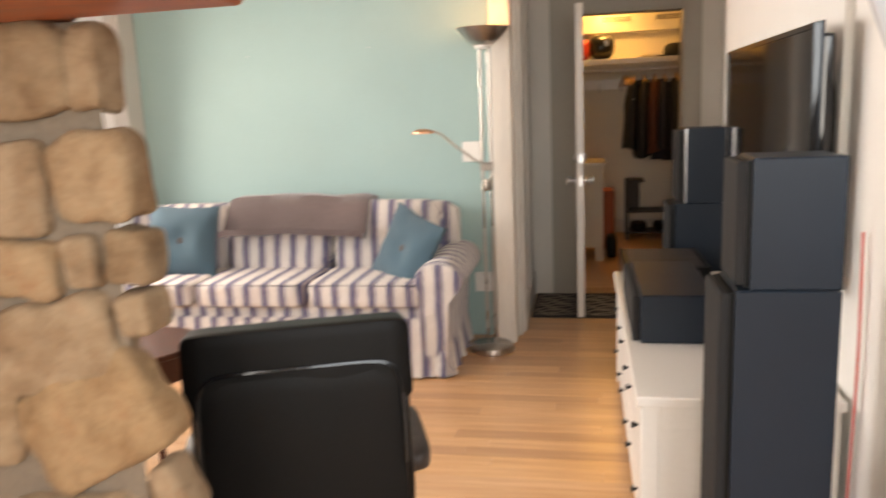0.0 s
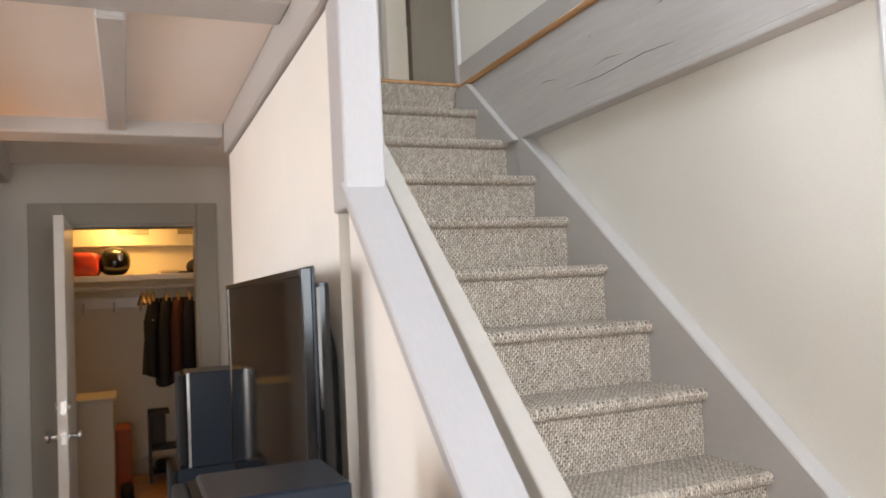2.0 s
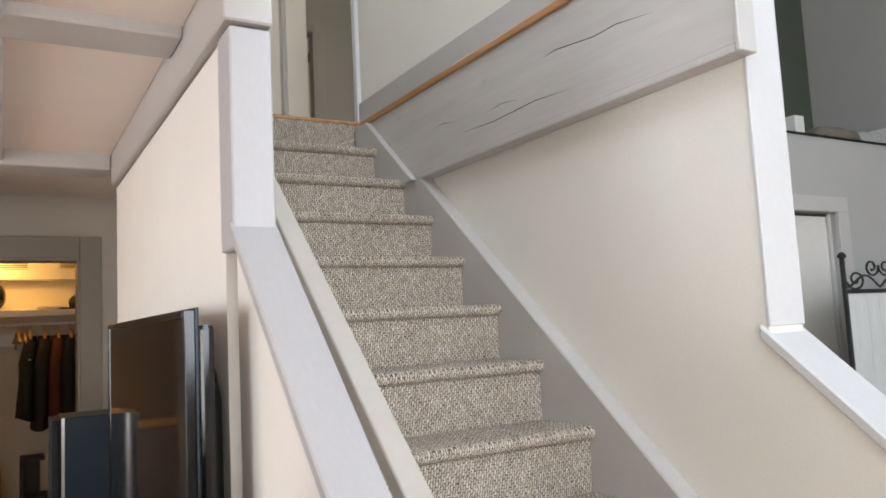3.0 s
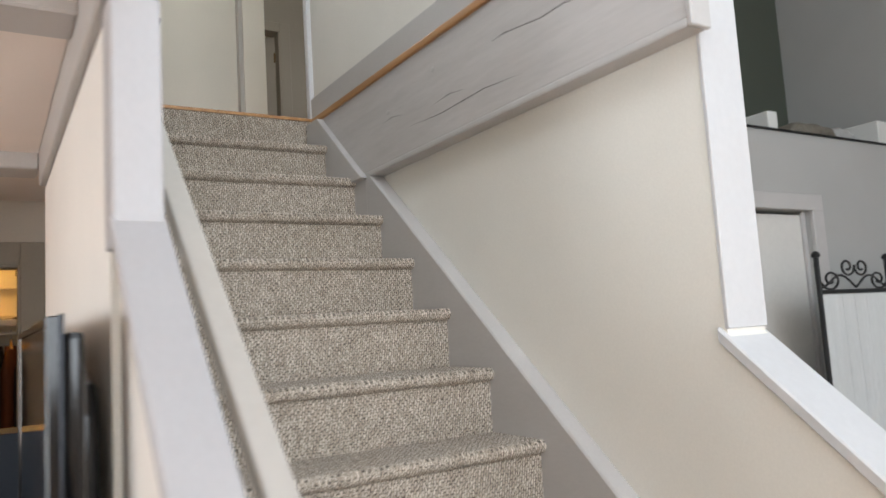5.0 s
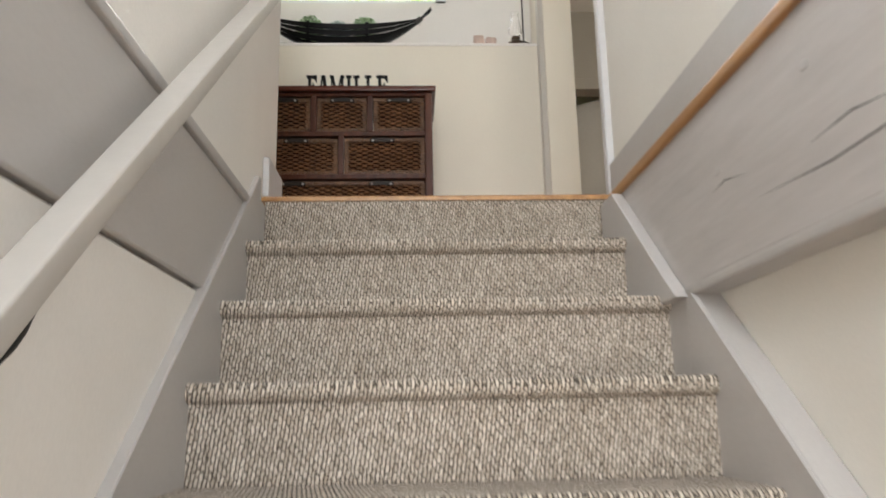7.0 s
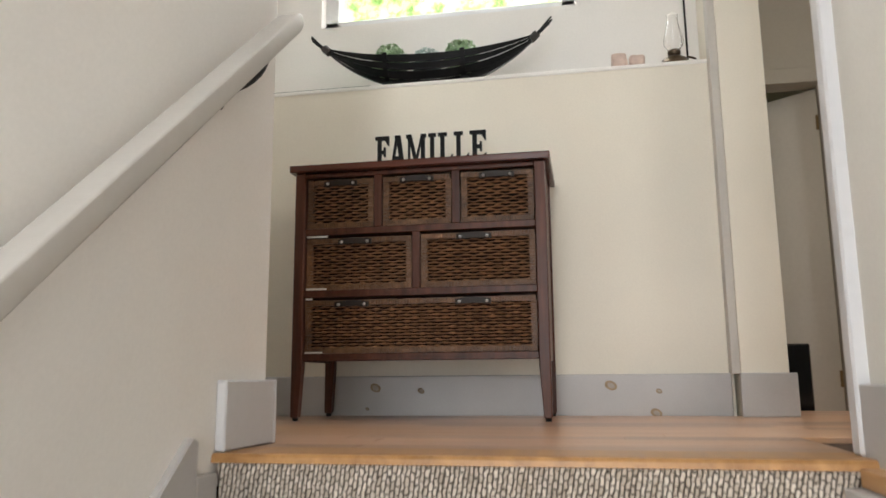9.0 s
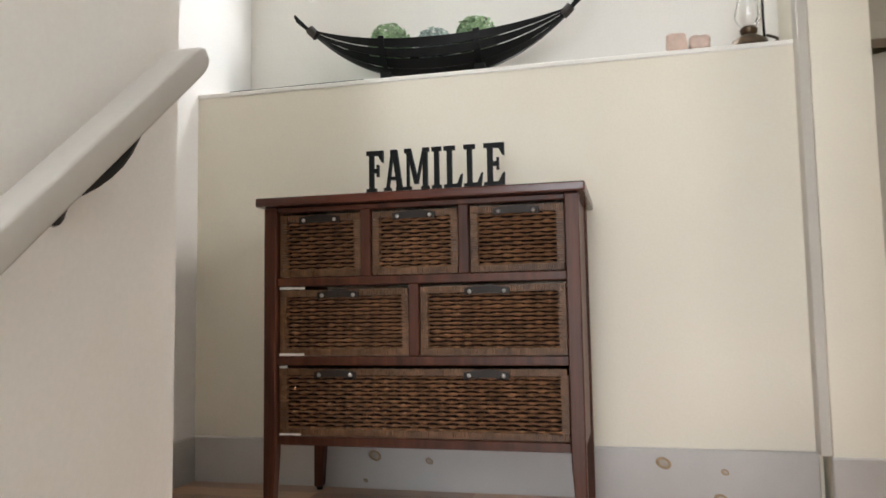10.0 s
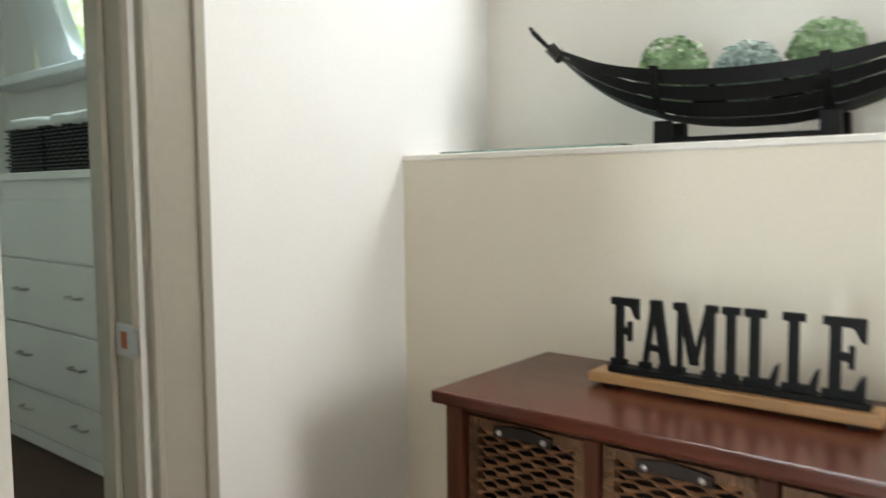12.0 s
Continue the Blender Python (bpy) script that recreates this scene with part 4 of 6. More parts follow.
sign = thing("family_sign", (-0.027, 0.042, -0.0085), "black cut-out FAMILLE letters on a golden wood base", "sign")
part("base", boxes((1.276, 1.722, 5.662, 5.722, 3.362, 3.380), bevel=0.003, seg=2), M["amber"], sign, "golden pine base with rounded ends")
for fx in (1.30, 1.68):
    part("foot", boxes((fx, fx + 0.025, 5.67, 5.715, 3.356, 3.363)), M["black"], sign)
part("bar", boxes((1.305, 1.706, 5.676, 5.706, 3.380, 3.391), bevel=0.002), M["black"], sign)
for kind, x, wide in (("F", 1.306, 0.049), ("A", 1.357, 0.059), ("M", 1.417, 0.070), ("I", 1.495, 0.027), ("L", 1.529, 0.052), ("L", 1.585, 0.052), ("E", 1.640, 0.056)):
    letter(kind, x, wide, 3.390, 0.118, 5.686, sign)

boat = thing("bamboo_boat", (1.402, 6.06, 3.7745), "black bamboo boat-shaped planter on a low stand", "planter")


def boat_point(u, ang, inset=0.0):
    g = 0.132 - 0.010 * u + 0.092 * abs(u) ** 2.2
    deep = 0.096 * (1 - abs(u) ** 2.5) + 0.008
    half_w = (0.085 - inset) * (1 - abs(u) ** 2.2) + 0.010
    return Vector((0.440 * u, -half_w * math.sin(ang) if ang > 0 else half_w * math.sin(-ang), g - deep * math.cos(ang)))


for side in (1, -1):
    for a0, a1 in ((0.10, 0.52), (0.56, 0.92), (0.97, 1.24), (1.28, 1.56)):
        bm, prev, n = bmesh.new(), None, 28
        for i in range(n + 1):
            u = -0.98 + 1.96 * i / n
            ring = [bm.verts.new(boat_point(u, side * a, ins)) for a, ins in ((a0, 0), (a1, 0), (a1, 0.005), (a0, 0.005))]
            if prev:
                for k in range(4):
                    bm.faces.new((prev[k], prev[(k + 1) % 4], ring[(k + 1) % 4], ring[k]))
            prev = ring
        part("slat", bm, M["black"], boat, smooth=True)
for u in (-0.36, 0.34):
    bm, prev = bmesh.new(), None
    for i in range(21):
        a = -1.62 + 3.24 * i / 20
        ring = [bm.verts.new(boat_point(u + d, a, -o)) for d, o in ((-0.022, 0.007), (0.022, 0.007), (0.022, 0.001), (-0.022, 0.001))]
        if prev:
            for k in range(4):
                bm.faces.new((prev[k], prev[(k + 1) % 4], ring[(k + 1) % 4], ring[k]))
        prev = ring
    part("rib", bm, M["black"], boat)
    for yy in (-0.05, 0.03):
        part("leg", prism([(0.440 * u - 0.015, 0), (0.440 * u + 0.020, 0), (0.440 * u + 0.018, 0.046), (0.440 * u - 0.015, 0.046)], yy, yy + 0.02, "y"), M["black"], boat)
for yy in (-0.045, 0.035):
    part("stretcher", boxes((-0.15, 0.145, yy, yy + 0.01, 0.004, 0.012)), M["black"], boat)
for s_ in (1, -1):
    tip = boat_point(0.97 * s_, 0.8)
    out_dir = Vector((0.068 * s_, 0, 0.068))
    part("binding", tube([tip - out_dir * 0.25 + Vector((0, 0, 0.004)), tip + out_dir * 0.12 + Vector((0, 0, 0.004))], 0.016, 10), M["bark"], boat, "brown cord binding")
    for q in range(7):
        off = Vector((0, random.uniform(-0.008, 0.008), random.uniform(-0.008, 0.008)))
        part("tip_stick", tube([tip + off * 0.6, tip + out_dir * random.uniform(0.75, 1.0) + off * 1.5], 0.0038, 6), M["black"], boat)


def leaf_ball(at, r, mat, count, name="leaf_ball"):
    bm = bmesh.new()
    for i in range(count):
        zz = 1 - 2 * (i + 0.5) / count
        th = i * 2.39996
        d = Vector((math.sqrt(1 - zz * zz) * math.cos(th), math.sqrt(1 - zz * zz) * math.sin(th), zz))
        c = Vector(at) + d * r * random.uniform(0.80, 1.0)
        t1 = d.orthogonal().normalized()
        t1 = (Matrix.Rotation(random.uniform(0, 6.28), 3, d) @ t1 + d * random.uniform(0.1, 0.9)).normalized()
        t2 = d.cross(t1).normalized()
        ln_, wd = r * random.uniform(0.22, 0.32), r * random.uniform(0.10, 0.15)
        a, b = bm.verts.new(c), bm.verts.new(c + t1 * ln_)
        l_, r_ = bm.verts.new(c + t1 * ln_ * 0.5 + t2 * wd + d * wd * 0.5), bm.verts.new(c + t1 * ln_ * 0.5 - t2 * wd + d * wd * 0.5)
        bm.faces.new((a, l_, b)), bm.faces.new((a, b, r_))
    core = bmesh.ops.create_icosphere(bm, subdivisions=2, radius=r * 0.78, matrix=Matrix.Translation(at))
    return whole(name, bm, mat, "round ball of small pale green leaves in the boat", "foliage ball", "leaf balls in the boat")


leaf_ball((1.247, 6.06, 3.922), 0.068, M["leaf"], 460)
leaf_ball((1.395, 6.06, 3.905), 0.058, M["leaf_blue"], 420)
leaf_ball((1.535, 6.06, 3.920), 0.064, M["leaf"], 480)
plate = whole("glass_plate", boxes((0.74, 1.20, 5.925, 6.22, 3.7705, 3.7745)), M["glass_edge"], "thin clear glass plate under the boat", "glass plate")

lamp = thing("oil_lamp", (2.334, 5.970, 3.770), "old dark bronze finger oil lamp with a clear glass chimney", "oil lamp")
part("font", lathe([(0.048, 0), (0.052, 0.006), (0.047, 0.022), (0.030, 0.034), (0.017, 0.040)]), M["bronze"], lamp, smooth=True)
part("burner", lathe([(0.016, 0.038), (0.022, 0.046), (0.024, 0.056), (0.018, 0.064)]), M["bronze"], lamp, smooth=True)
part("chimney", lathe([(0.020, 0.062), (0.034, 0.085), (0.037, 0.10), (0.028, 0.135), (0.019, 0.18), (0.021, 0.20), (0.0195, 0.20), (0.0175, 0.18), (0.0265, 0.135), (0.0355, 0.10), (0.0325, 0.086), (0.0185, 0.063)]), M["glass"], lamp, smooth=True)
part("handle", tube(curve_pts(lambda a: (0.045 + 0.030 * math.sin(math.pi * a), 0, 0.006 + 0.030 * a), 10), 0.004, 8), M["bronze"], lamp, smooth=True)
for i, (x, y, sz) in enumerate(((2.139, 5.952, 0.057), (2.201, 5.955, 0.058))):
    cand = thing("salt_candle_holder", (x, y, 3.770), "small rough pink salt crystal candle holder", "candle holder", "salt candle holders")
    part("crystal", rounded((0, 0, 0.028 - 0.006 * i), (sz, sz, 0.056 - 0.012 * i), 4, 5, rough=0.25, freq=40, seed=i * 3.1), M["salt"], cand, smooth=True)
    part("cup", lathe([(0.014, 0.047 - 0.012 * i), (0.014, 0.056 - 0.012 * i), (0.011, 0.056 - 0.012 * i), (0.011, 0.050 - 0.012 * i)], n=14), M["silver"], cand)
whole("ledge_cord", tube([(2.415, 6.20, 3.772), (2.416, 6.22, 4.2), (2.414, 6.23, 4.9)], 0.004, 6), M["black"], "thin dark cord down the niche wall", "cord")

# ---- handrail ----
rail = thing("handrail", (0, 0, 0), "putty-painted wooden handrail on black iron brackets", "handrail")
RS, RZ = 0.886, 2.117
ra, rb = Vector((1.391, 1.84, RZ + RS * (1.84 - 3.2))), Vector((1.391, 4.690, RZ + RS * (4.665 - 3.2)))
d_ = (rb - ra).normalized()
up_ = Vector((1, 0, 0)).cross(d_)
prof = []
hh, ww, rr = 0.0185, 0.0240, 0.0050
for cx, cy, a0 in ((ww - rr, hh - rr, 0), (-ww + rr, hh - rr, 90), (-ww + rr, -hh + rr, 180), (ww - rr, -hh + rr, 270)):
    for q in range(5):
        a = radians(a0 + 22.5 * q)
        prof.append((cx + rr * math.cos(a), cy + rr * math.sin(a)))
bm, rings = bmesh.new(), []
for along, k in [(0.0, 0.55), (0.010, 0.86), (0.026, 1.0)] + [((rb - ra).length * f, 1.0) for f in (0.25, 0.5, 0.75)] + [((rb - ra).length - e, k) for e, k in ((0.026, 1.0), (0.010, 0.86), (0.0, 0.55))]:
    rings.append([bm.verts.new(ra + d_ * along + Vector((1, 0, 0)) * (a * (0.9 + 0.1 * k)) + up_ * (b * k)) for a, b in prof])
for a, b in zip(rings, rings[1:]):
    for k in range(len(prof)):
        bm.faces.new((a[k], a[(k + 1) % len(prof)], b[(k + 1) % len(prof)], b[k]))
bm.faces.new(rings[0][::-1]), bm.faces.new(rings[-1])
part("rail", bm, M["rail"], rail, smooth=True)
for yb in (3.06, 4.50):
    zb = RZ + RS * (yb - 3.2) - 0.0185 / math.cos(math.atan(RS))
    arm = []
    for q in range(11):
        a = q / 10
        arm.append((WR + 0.002 + 0.062 * math.sin(math.pi / 2 * min(1, a * 1.5)), yb + 0.10 * a ** 1.2, zb - 0.058 + (0.062 + 0.10 * RS) * a ** 1.7))
    br = part("bracket", tube(arm, 0.0062, 8), M["iron"], rail, "black iron rail bracket", smooth=True)
    bm = lathe([(0.012, 0), (0.021, 0.001), (0.021, 0.004), (0.013, 0.009), (0.0, 0.010)], n=16)
    bmesh.ops.transform(bm, matrix=pose(WR - 0.004 if yb < 4 else WR + 0.003, yb, zb - 0.058, 0, 90, 0) @ Matrix.Diagonal((1.6, 1, 1, 1)), verts=bm.verts[:])
    part("rose", bm, M["iron"], br)

# ---- bedroom beyond the landing ----
strike = thing("strike_plate", (0, 0, 0), "small nickel strike plate in the door jamb", "strike plate")
part("plate", boxes((0.566, 0.632, 5.2080, 5.2115, 3.398, 3.457), bevel=0.001), M["silver"], strike)
part("lip", boxes((0.628, 0.650, 5.2055, 5.2125, 3.404, 3.452), bevel=0.001), M["silver"], strike)
part("hole", boxes((0.598, 0.615, 5.2062, 5.2085, 3.413, 3.443)), M["rust"], strike, "bare wood showing in the latch hole")
chest = thing("bedroom_chest", (0, 0, 0), "tall white chest with wide drawers and bar pulls", "chest of drawers")
part("body", boxes((-2.00, -0.92, 6.0, 6.44, ZL, 3.745)), M["lacquer"], chest)
part("top", boxes((-2.02, -0.90, 5.965, 6.45, 3.745, 3.780), bevel=0.004), M["lacquer"], chest)
part("plinth", boxes((-2.00, -0.92, 5.985, 6.0, ZL, 2.592), bevel=0.002), M["lacquer"], chest)
for z0, z1, knob in ((3.400, 3.660, 0), (3.103, 3.391, 1), (2.807, 3.094, 1), (2.600, 2.798, 1)):
    dr = part("drawer", boxes((-1.995, -0.925, 5.98, 6.0, z0, z1), bevel=0.003), M["lacquer"], chest)
    for hx in ((-1.76, -1.245) if knob else ()):
        zc = (z0 + z1) / 2 + 0.01
        part("pull", tube([(hx - 0.055, 5.982, zc), (hx - 0.05, 5.955, zc), (hx + 0.05, 5.955, zc), (hx + 0.055, 5.982, zc)], 0.006, 8), M["nickel"], dr, "brushed bar pull", smooth=True)
for x0, x1 in ((-1.98, -1.60), (-1.58, -1.03)):
    hamper = thing("linen_basket", (0, 0, 0), "charcoal wicker basket with a white cloth liner", "basket", "baskets on the bedroom chest")
    part("weave", strands(bmesh.new(), x0, x1, 3.785, 3.985, 6.03, 0.03, 0.016), M["charcoal"], hamper, smooth=True)
    # dark block paints the shade seen through the hamper weave
    part("body", boxes((x0 + 0.005, x1 - 0.005, 6.037, 6.30, 3.781, 3.985)), M["weave_shade"], hamper)
    part("liner", rounded(((x0 + x1) / 2, 6.165, 4.00), (x1 - x0 + 0.02, 0.31, 0.062), 4, 10, rough=0.16, freq=11, seed=x0), M["linen"], hamper, smooth=True)

# ---- passage door ----
pdoor = thing("passage_door", (3.355, 7.80, 2.35), "open pale grey panel-less passage door", "door", turn=-38)
part("slab", boxes((-0.64, 0.0, 0.0, 0.036, 0.012, 1.968), bevel=0.002), M["door"], pdoor)
for zz in (0.25, 1.72):
    part("hinge", boxes((-0.012, 0.012, -0.006, 0.004, zz, zz + 0.09)), M["brass"], pdoor, "brass hinge")
bm = lathe([(0.012, 0), (0.012, 0.03), (0.026, 0.04), (0.027, 0.055), (0.0, 0.065)], n=16)
bmesh.ops.transform(bm, matrix=pose(-0.58, 0, 0.92, 90), verts=bm.verts[:])
part("knob", bm, M["nickel"], pdoor, "round nickel knob", smooth=True)
whole("waste_bin", boxes((2.76, 2.876, 6.60, 6.78, 2.35, 2.793), bevel=0.006), M["gloss"], "narrow glossy black bin on the passage floor", "bin")

# ---- east room ----
edoor = thing("door_east_room", (0, 0, 0), "closed pale grey flush door below the ledge", "door")
part("slab", boxes((4.22, 4.98, 3.765, 3.80, 0.01, 2.012), bevel=0.002), M["door"], edoor)
for nm, d in (("jamb", (4.17, 4.22, 3.70, 3.72, 0, 2.03)), ("jamb", (4.98, 5.08, 3.695, 3.72, 0, 2.03)), ("head", (4.17, 5.08, 3.695, 3.72, 2.03, 2.12)), ("stop", (4.955, 4.98, 3.745, 3.765, 0, 2.03))):
    part(nm, boxes(d, bevel=0.003), M["grey"], edoor)
screen = thing("folding_screen", (4.49, 3.40, 0), "black wrought-iron screen with gathered white cloth panels", "folding screen")
for i in range(2):
    x0, tilt = i * 0.80, 0.10 * (i % 2)
    pa = part("panel", tube([(x0, tilt, 0.0), (x0, tilt, 1.73)], 0.013, 8), M["iron"], screen, "upright iron post")
    part("finial", lathe([(0.0, 0), (0.02, 0.01), (0.022, 0.022), (0.012, 0.036), (0.0, 0.04)], (x0, tilt, 1.725), 12), M["iron"], pa, smooth=True)
    for zz in (1.565, 0.12):
        part("rail", tube([(x0, tilt, zz), (x0 + 0.8, 0.10 - tilt, zz)], 0.010, 8), M["iron"], pa)

    def at(u, zz, x0=x0, tilt=tilt):
        return (x0 + 0.8 * u, tilt + (0.10 - 2 * tilt) * u, zz)
    for mir in (0, 1):
        f = (lambda u: 1 - u) if mir else (lambda u: u)
        part("scroll", tube([at(f(0.16 + 0.13 * (1 - a * 0.75) * math.cos(3.4 + a * 8.5)), 1.625 + 0.055 * (1 - a * 0.75) * math.sin(3.4 + a * 8.5)) for a in [q / 26 for q in range(27)]], 0.006, 6), M["iron"], pa)
        part("scroll", tube([at(f(0.40 + 0.10 * (1 - a * 0.72) * math.cos(0.2 - a * 8.5)), 1.69 + 0.05 * (1 - a * 0.72) * math.sin(0.2 - a * 8.5)) for a in [q / 26 for q in range(27)]], 0.006, 6), M["iron"], pa)
        part("arc", tube([at(f(0.04 + 0.46 * a), 1.585 + 0.07 * math.sin(a * 4.2) * a + 0.06 * a) for a in [q / 16 for q in range(17)]], 0.006, 6), M["iron"], pa)
    bm, prev = bmesh.new(), None
    for q in range(61):
        u = 0.035 + 0.93 * q / 60
        wob = 0.012 * math.sin(q * 1.15 + i) + 0.006 * math.sin(q * 2.3)
        x, y, _ = at(u, 0)
        ring = [bm.verts.new(p_) for p_ in ((x, y + wob * 0.4, 1.55), (x, y + wob, 0.8), (x, y + wob, 0.14), (x, y + wob + 0.002, 0.14), (x, y + wob + 0.002, 0.8), (x, y + wob * 0.4 + 0.002, 1.55))]
        if prev:
            for k in range(6):
                bm.faces.new((prev[k], prev[(k + 1) % 6], ring[(k + 1) % 6], ring[k]))
        prev = ring
    part("curtain", bm, M["sheer"], pa, "gathered white cloth", smooth=True)
whole("storage_box", boxes((4.97, 5.06, 3.90, 4.10, 2.478, 2.66), bevel=0.01, seg=2), M["linen"], "small white storage box on the ledge", "box")
whole("folded_blanket", rounded((5.42, 3.98, 2.545), (0.46, 0.24, 0.14), 3, 9, rough=0.35, freq=9, seed=2.0), M["taupe"], "crumpled taupe blanket on the ledge", "blanket", smooth=True)
whole("plastic_bag", rounded((5.72, 3.98, 2.545), (0.30, 0.22, 0.13), 3, 9, rough=0.45, freq=16, seed=5.0), M["midgrey"], "crumpled pale grey plastic bag on the ledge", "bag", smooth=True)
whole("white_carton", boxes((6.1, 6.5, 3.88, 4.2, 2.478, 2.70), bevel=0.006), M["linen"], "white cardboard carton on the ledge", "carton")


# ---- living room ----
sofa = thing("striped_sofa", (0, 0, 0), "three-seat sofa in an indigo and cream striped slipcover with skirt", "sofa")
by_x = lambda c: (c.x, c.z)
by_y = lambda c: (c.y + 0.03, c.x + c.z)


def sofa_part(name, bm, fn, label=""):
    return cloth_uv(part(name, bm, M["stripes"], sofa, label, smooth=True), fn)


SX0, SX1, SY0, SY1 = -2.26, -0.17, 4.10, 4.80
sofa_part("base", rounded(((SX0 + SX1) / 2, (SY0 + SY1) / 2 + 0.02, 0.25), (SX1 - SX0, SY1 - SY0 - 0.02, 0.30), 14, 6), by_x)
sofa_part("back_frame", rounded(((SX0 + SX1) / 2, 4.735, 0.60), (SX1 - SX0 - 0.02, 0.17, 0.52), 10, 8, m=pose(0, 0, 0, -5)), by_x)
xs = [SX0 + 0.20, -1.555, -0.91, SX1 - 0.11]
for i in range(3):
    a, b = xs[i], xs[i + 1]
    sofa_part("seat_cushion", rounded(((a + b) / 2, 4.345, 0.435), (b - a - 0.006, 0.55, 0.135), 9, 9, rough=0.02, freq=4, seed=i), by_x)
    sofa_part("back_cushion", rounded(((a + b) / 2 + (0.02 if i == 2 else 0), 4.625, 0.655), (b - a - 0.008, 0.19, 0.43), 6, 9, m=pose(0, 0, 0, -12), rough=0.05, freq=5, seed=4 + i), by_x)
for sx, x in ((1, SX1 - 0.04), (-1, SX0 + 0.06)):
    prof = [(x - 0.09, 0.10), (x - 0.09, 0.46)]
    prof += [(x + 0.015 + 0.135 * math.cos(radians(a)) * 0.95, 0.515 + 0.095 * math.sin(radians(a))) for a in range(195, -46, -15)]
    prof += [(x + 0.07, 0.40), (x + 0.055, 0.10)] if sx > 0 else [(x + 0.05, 0.40), (x + 0.05, 0.10)]
    bm = bmesh.new()
    rings = []
    for y, k in ((SY0 - 0.02, 0.90), (SY0 - 0.012, 0.97), (SY0 + 0.01, 1.0), (4.4, 1.01), (4.78, 1.0)):
        cx, cz = x, 0.36
        rings.append([bm.verts.new((cx + (px - cx) * k, y, cz + (pz - cz) * k)) for px, pz in prof])
    for a, b in zip(rings, rings[1:]):
        for k in range(len(prof)):
            bm.faces.new((a[k], a[(k + 1) % len(prof)], b[(k + 1) % len(prof)], b[k]))
    bm.faces.new(rings[0][::-1]), bm.faces.new(rings[-1])
    ob = part("arm", bm, M["stripes"], sofa, "rolled arm", smooth=True)
    cloth_uv(ob, lambda c: (c.x + 0.04, c.z) if c.y < SY0 + 0.005 else (c.y + 0.03, c.z))
# pleated skirt, front and side
bm, prev = bmesh.new(), None
path = [(SX0 + (SX1 - SX0) * i / 150, SY0) for i in range(151)] + [(SX1, SY0 + 0.68 * i / 50) for i in range(1, 51)]
for i, (x, y) in enumerate(path):
    w = 0.010 * math.sin(i * 0.55) + 0.006 * math.sin(i * 1.7 + 1)
    front = i <= 150
    ox, oy = (0, -w) if front else (w, 0)
    flare = 0.035
    fx, fy = (0, -flare) if front else (flare, 0)
    ring = [bm.verts.new(q) for q in ((x, y, 0.315), (x + ox * 0.4 + fx * 0.4, y + oy * 0.4 + fy * 0.4, 0.18), (x + ox * 1.3 + fx, y + oy * 1.3 + fy, 0.012), (x + ox * 1.3 + fx * 0.8, y + oy * 1.3 + fy * 0.8 + 0.003, 0.012), (x, y + 0.004, 0.315))]
    if prev:
        for k in range(5):
            bm.faces.new((prev[k], prev[(k + 1) % 5], ring[(k + 1) % 5], ring[k]))
    prev = ring
cloth_uv(part("skirt", bm, M["stripes"], sofa, "gathered striped skirt", smooth=True), lambda c: (c.x + 0.02 if c.y < SY0 + 0.001 else c.y, c.z))
for x0, x1 in ((xs[0], xs[1]), (xs[1], xs[2]), (xs[2], xs[3])):
    part("piping", tube([(x0 + 0.02, 4.082, 0.492), (x1 - 0.02, 4.082, 0.492)], 0.0035, 6), M["navy_cloth"], sofa)


def throw_pillow(at, m, button=True):
    pil = thing("throw_pillow", at, "square petrol blue canvas cushion with a dark button", "cushion", "blue sofa cushions")
    bm = bmesh.new()
    bmesh.ops.create_cube(bm, size=2.0)
    bmesh.ops.subdivide_edges(bm, edges=bm.edges[:], cuts=12, use_grid_fill=True)
    for v in bm.verts:
        a, b, c = v.co
        puff = (1 - a ** 4) * (1 - c ** 4)
        pin = 1 - 0.07 * (1 - a * a) * abs(c) ** 3 - 0.07 * (1 - c * c) * abs(a) ** 3
        dimple = 0.45 * math.exp(-(a * a + c * c) / 0.06)
        wrinkle = 0.012 * noise.noise(Vector((a * 3, c * 3, b)))
        v.co = m @ Vector((a * 0.205 * pin, b * (0.012 + 0.055 * puff * (1 - dimple)) + wrinkle, c * 0.205 * pin))
    part("cover", bm, M["blue"], pil, smooth=True)
    bm = lathe([(0.0, 0.0), (0.016, 0.001), (0.021, 0.004), (0.021, 0.009), (0.016, 0.011), (0.0, 0.010)], n=18)
    bmesh.ops.transform(bm, matrix=m @ pose(0, -0.036, 0, 90), verts=bm.verts[:])
    part("button", bm, M["bark"], pil, "dark horn button", smooth=True)
    return pil


throw_pillow((-1.74, 4.38, 0.685), pose(0, 0, 0, -14, 3, 6))
throw_pillow((-0.405, 4.35, 0.632), pose(0, 0, 0, -20, 16, -40))
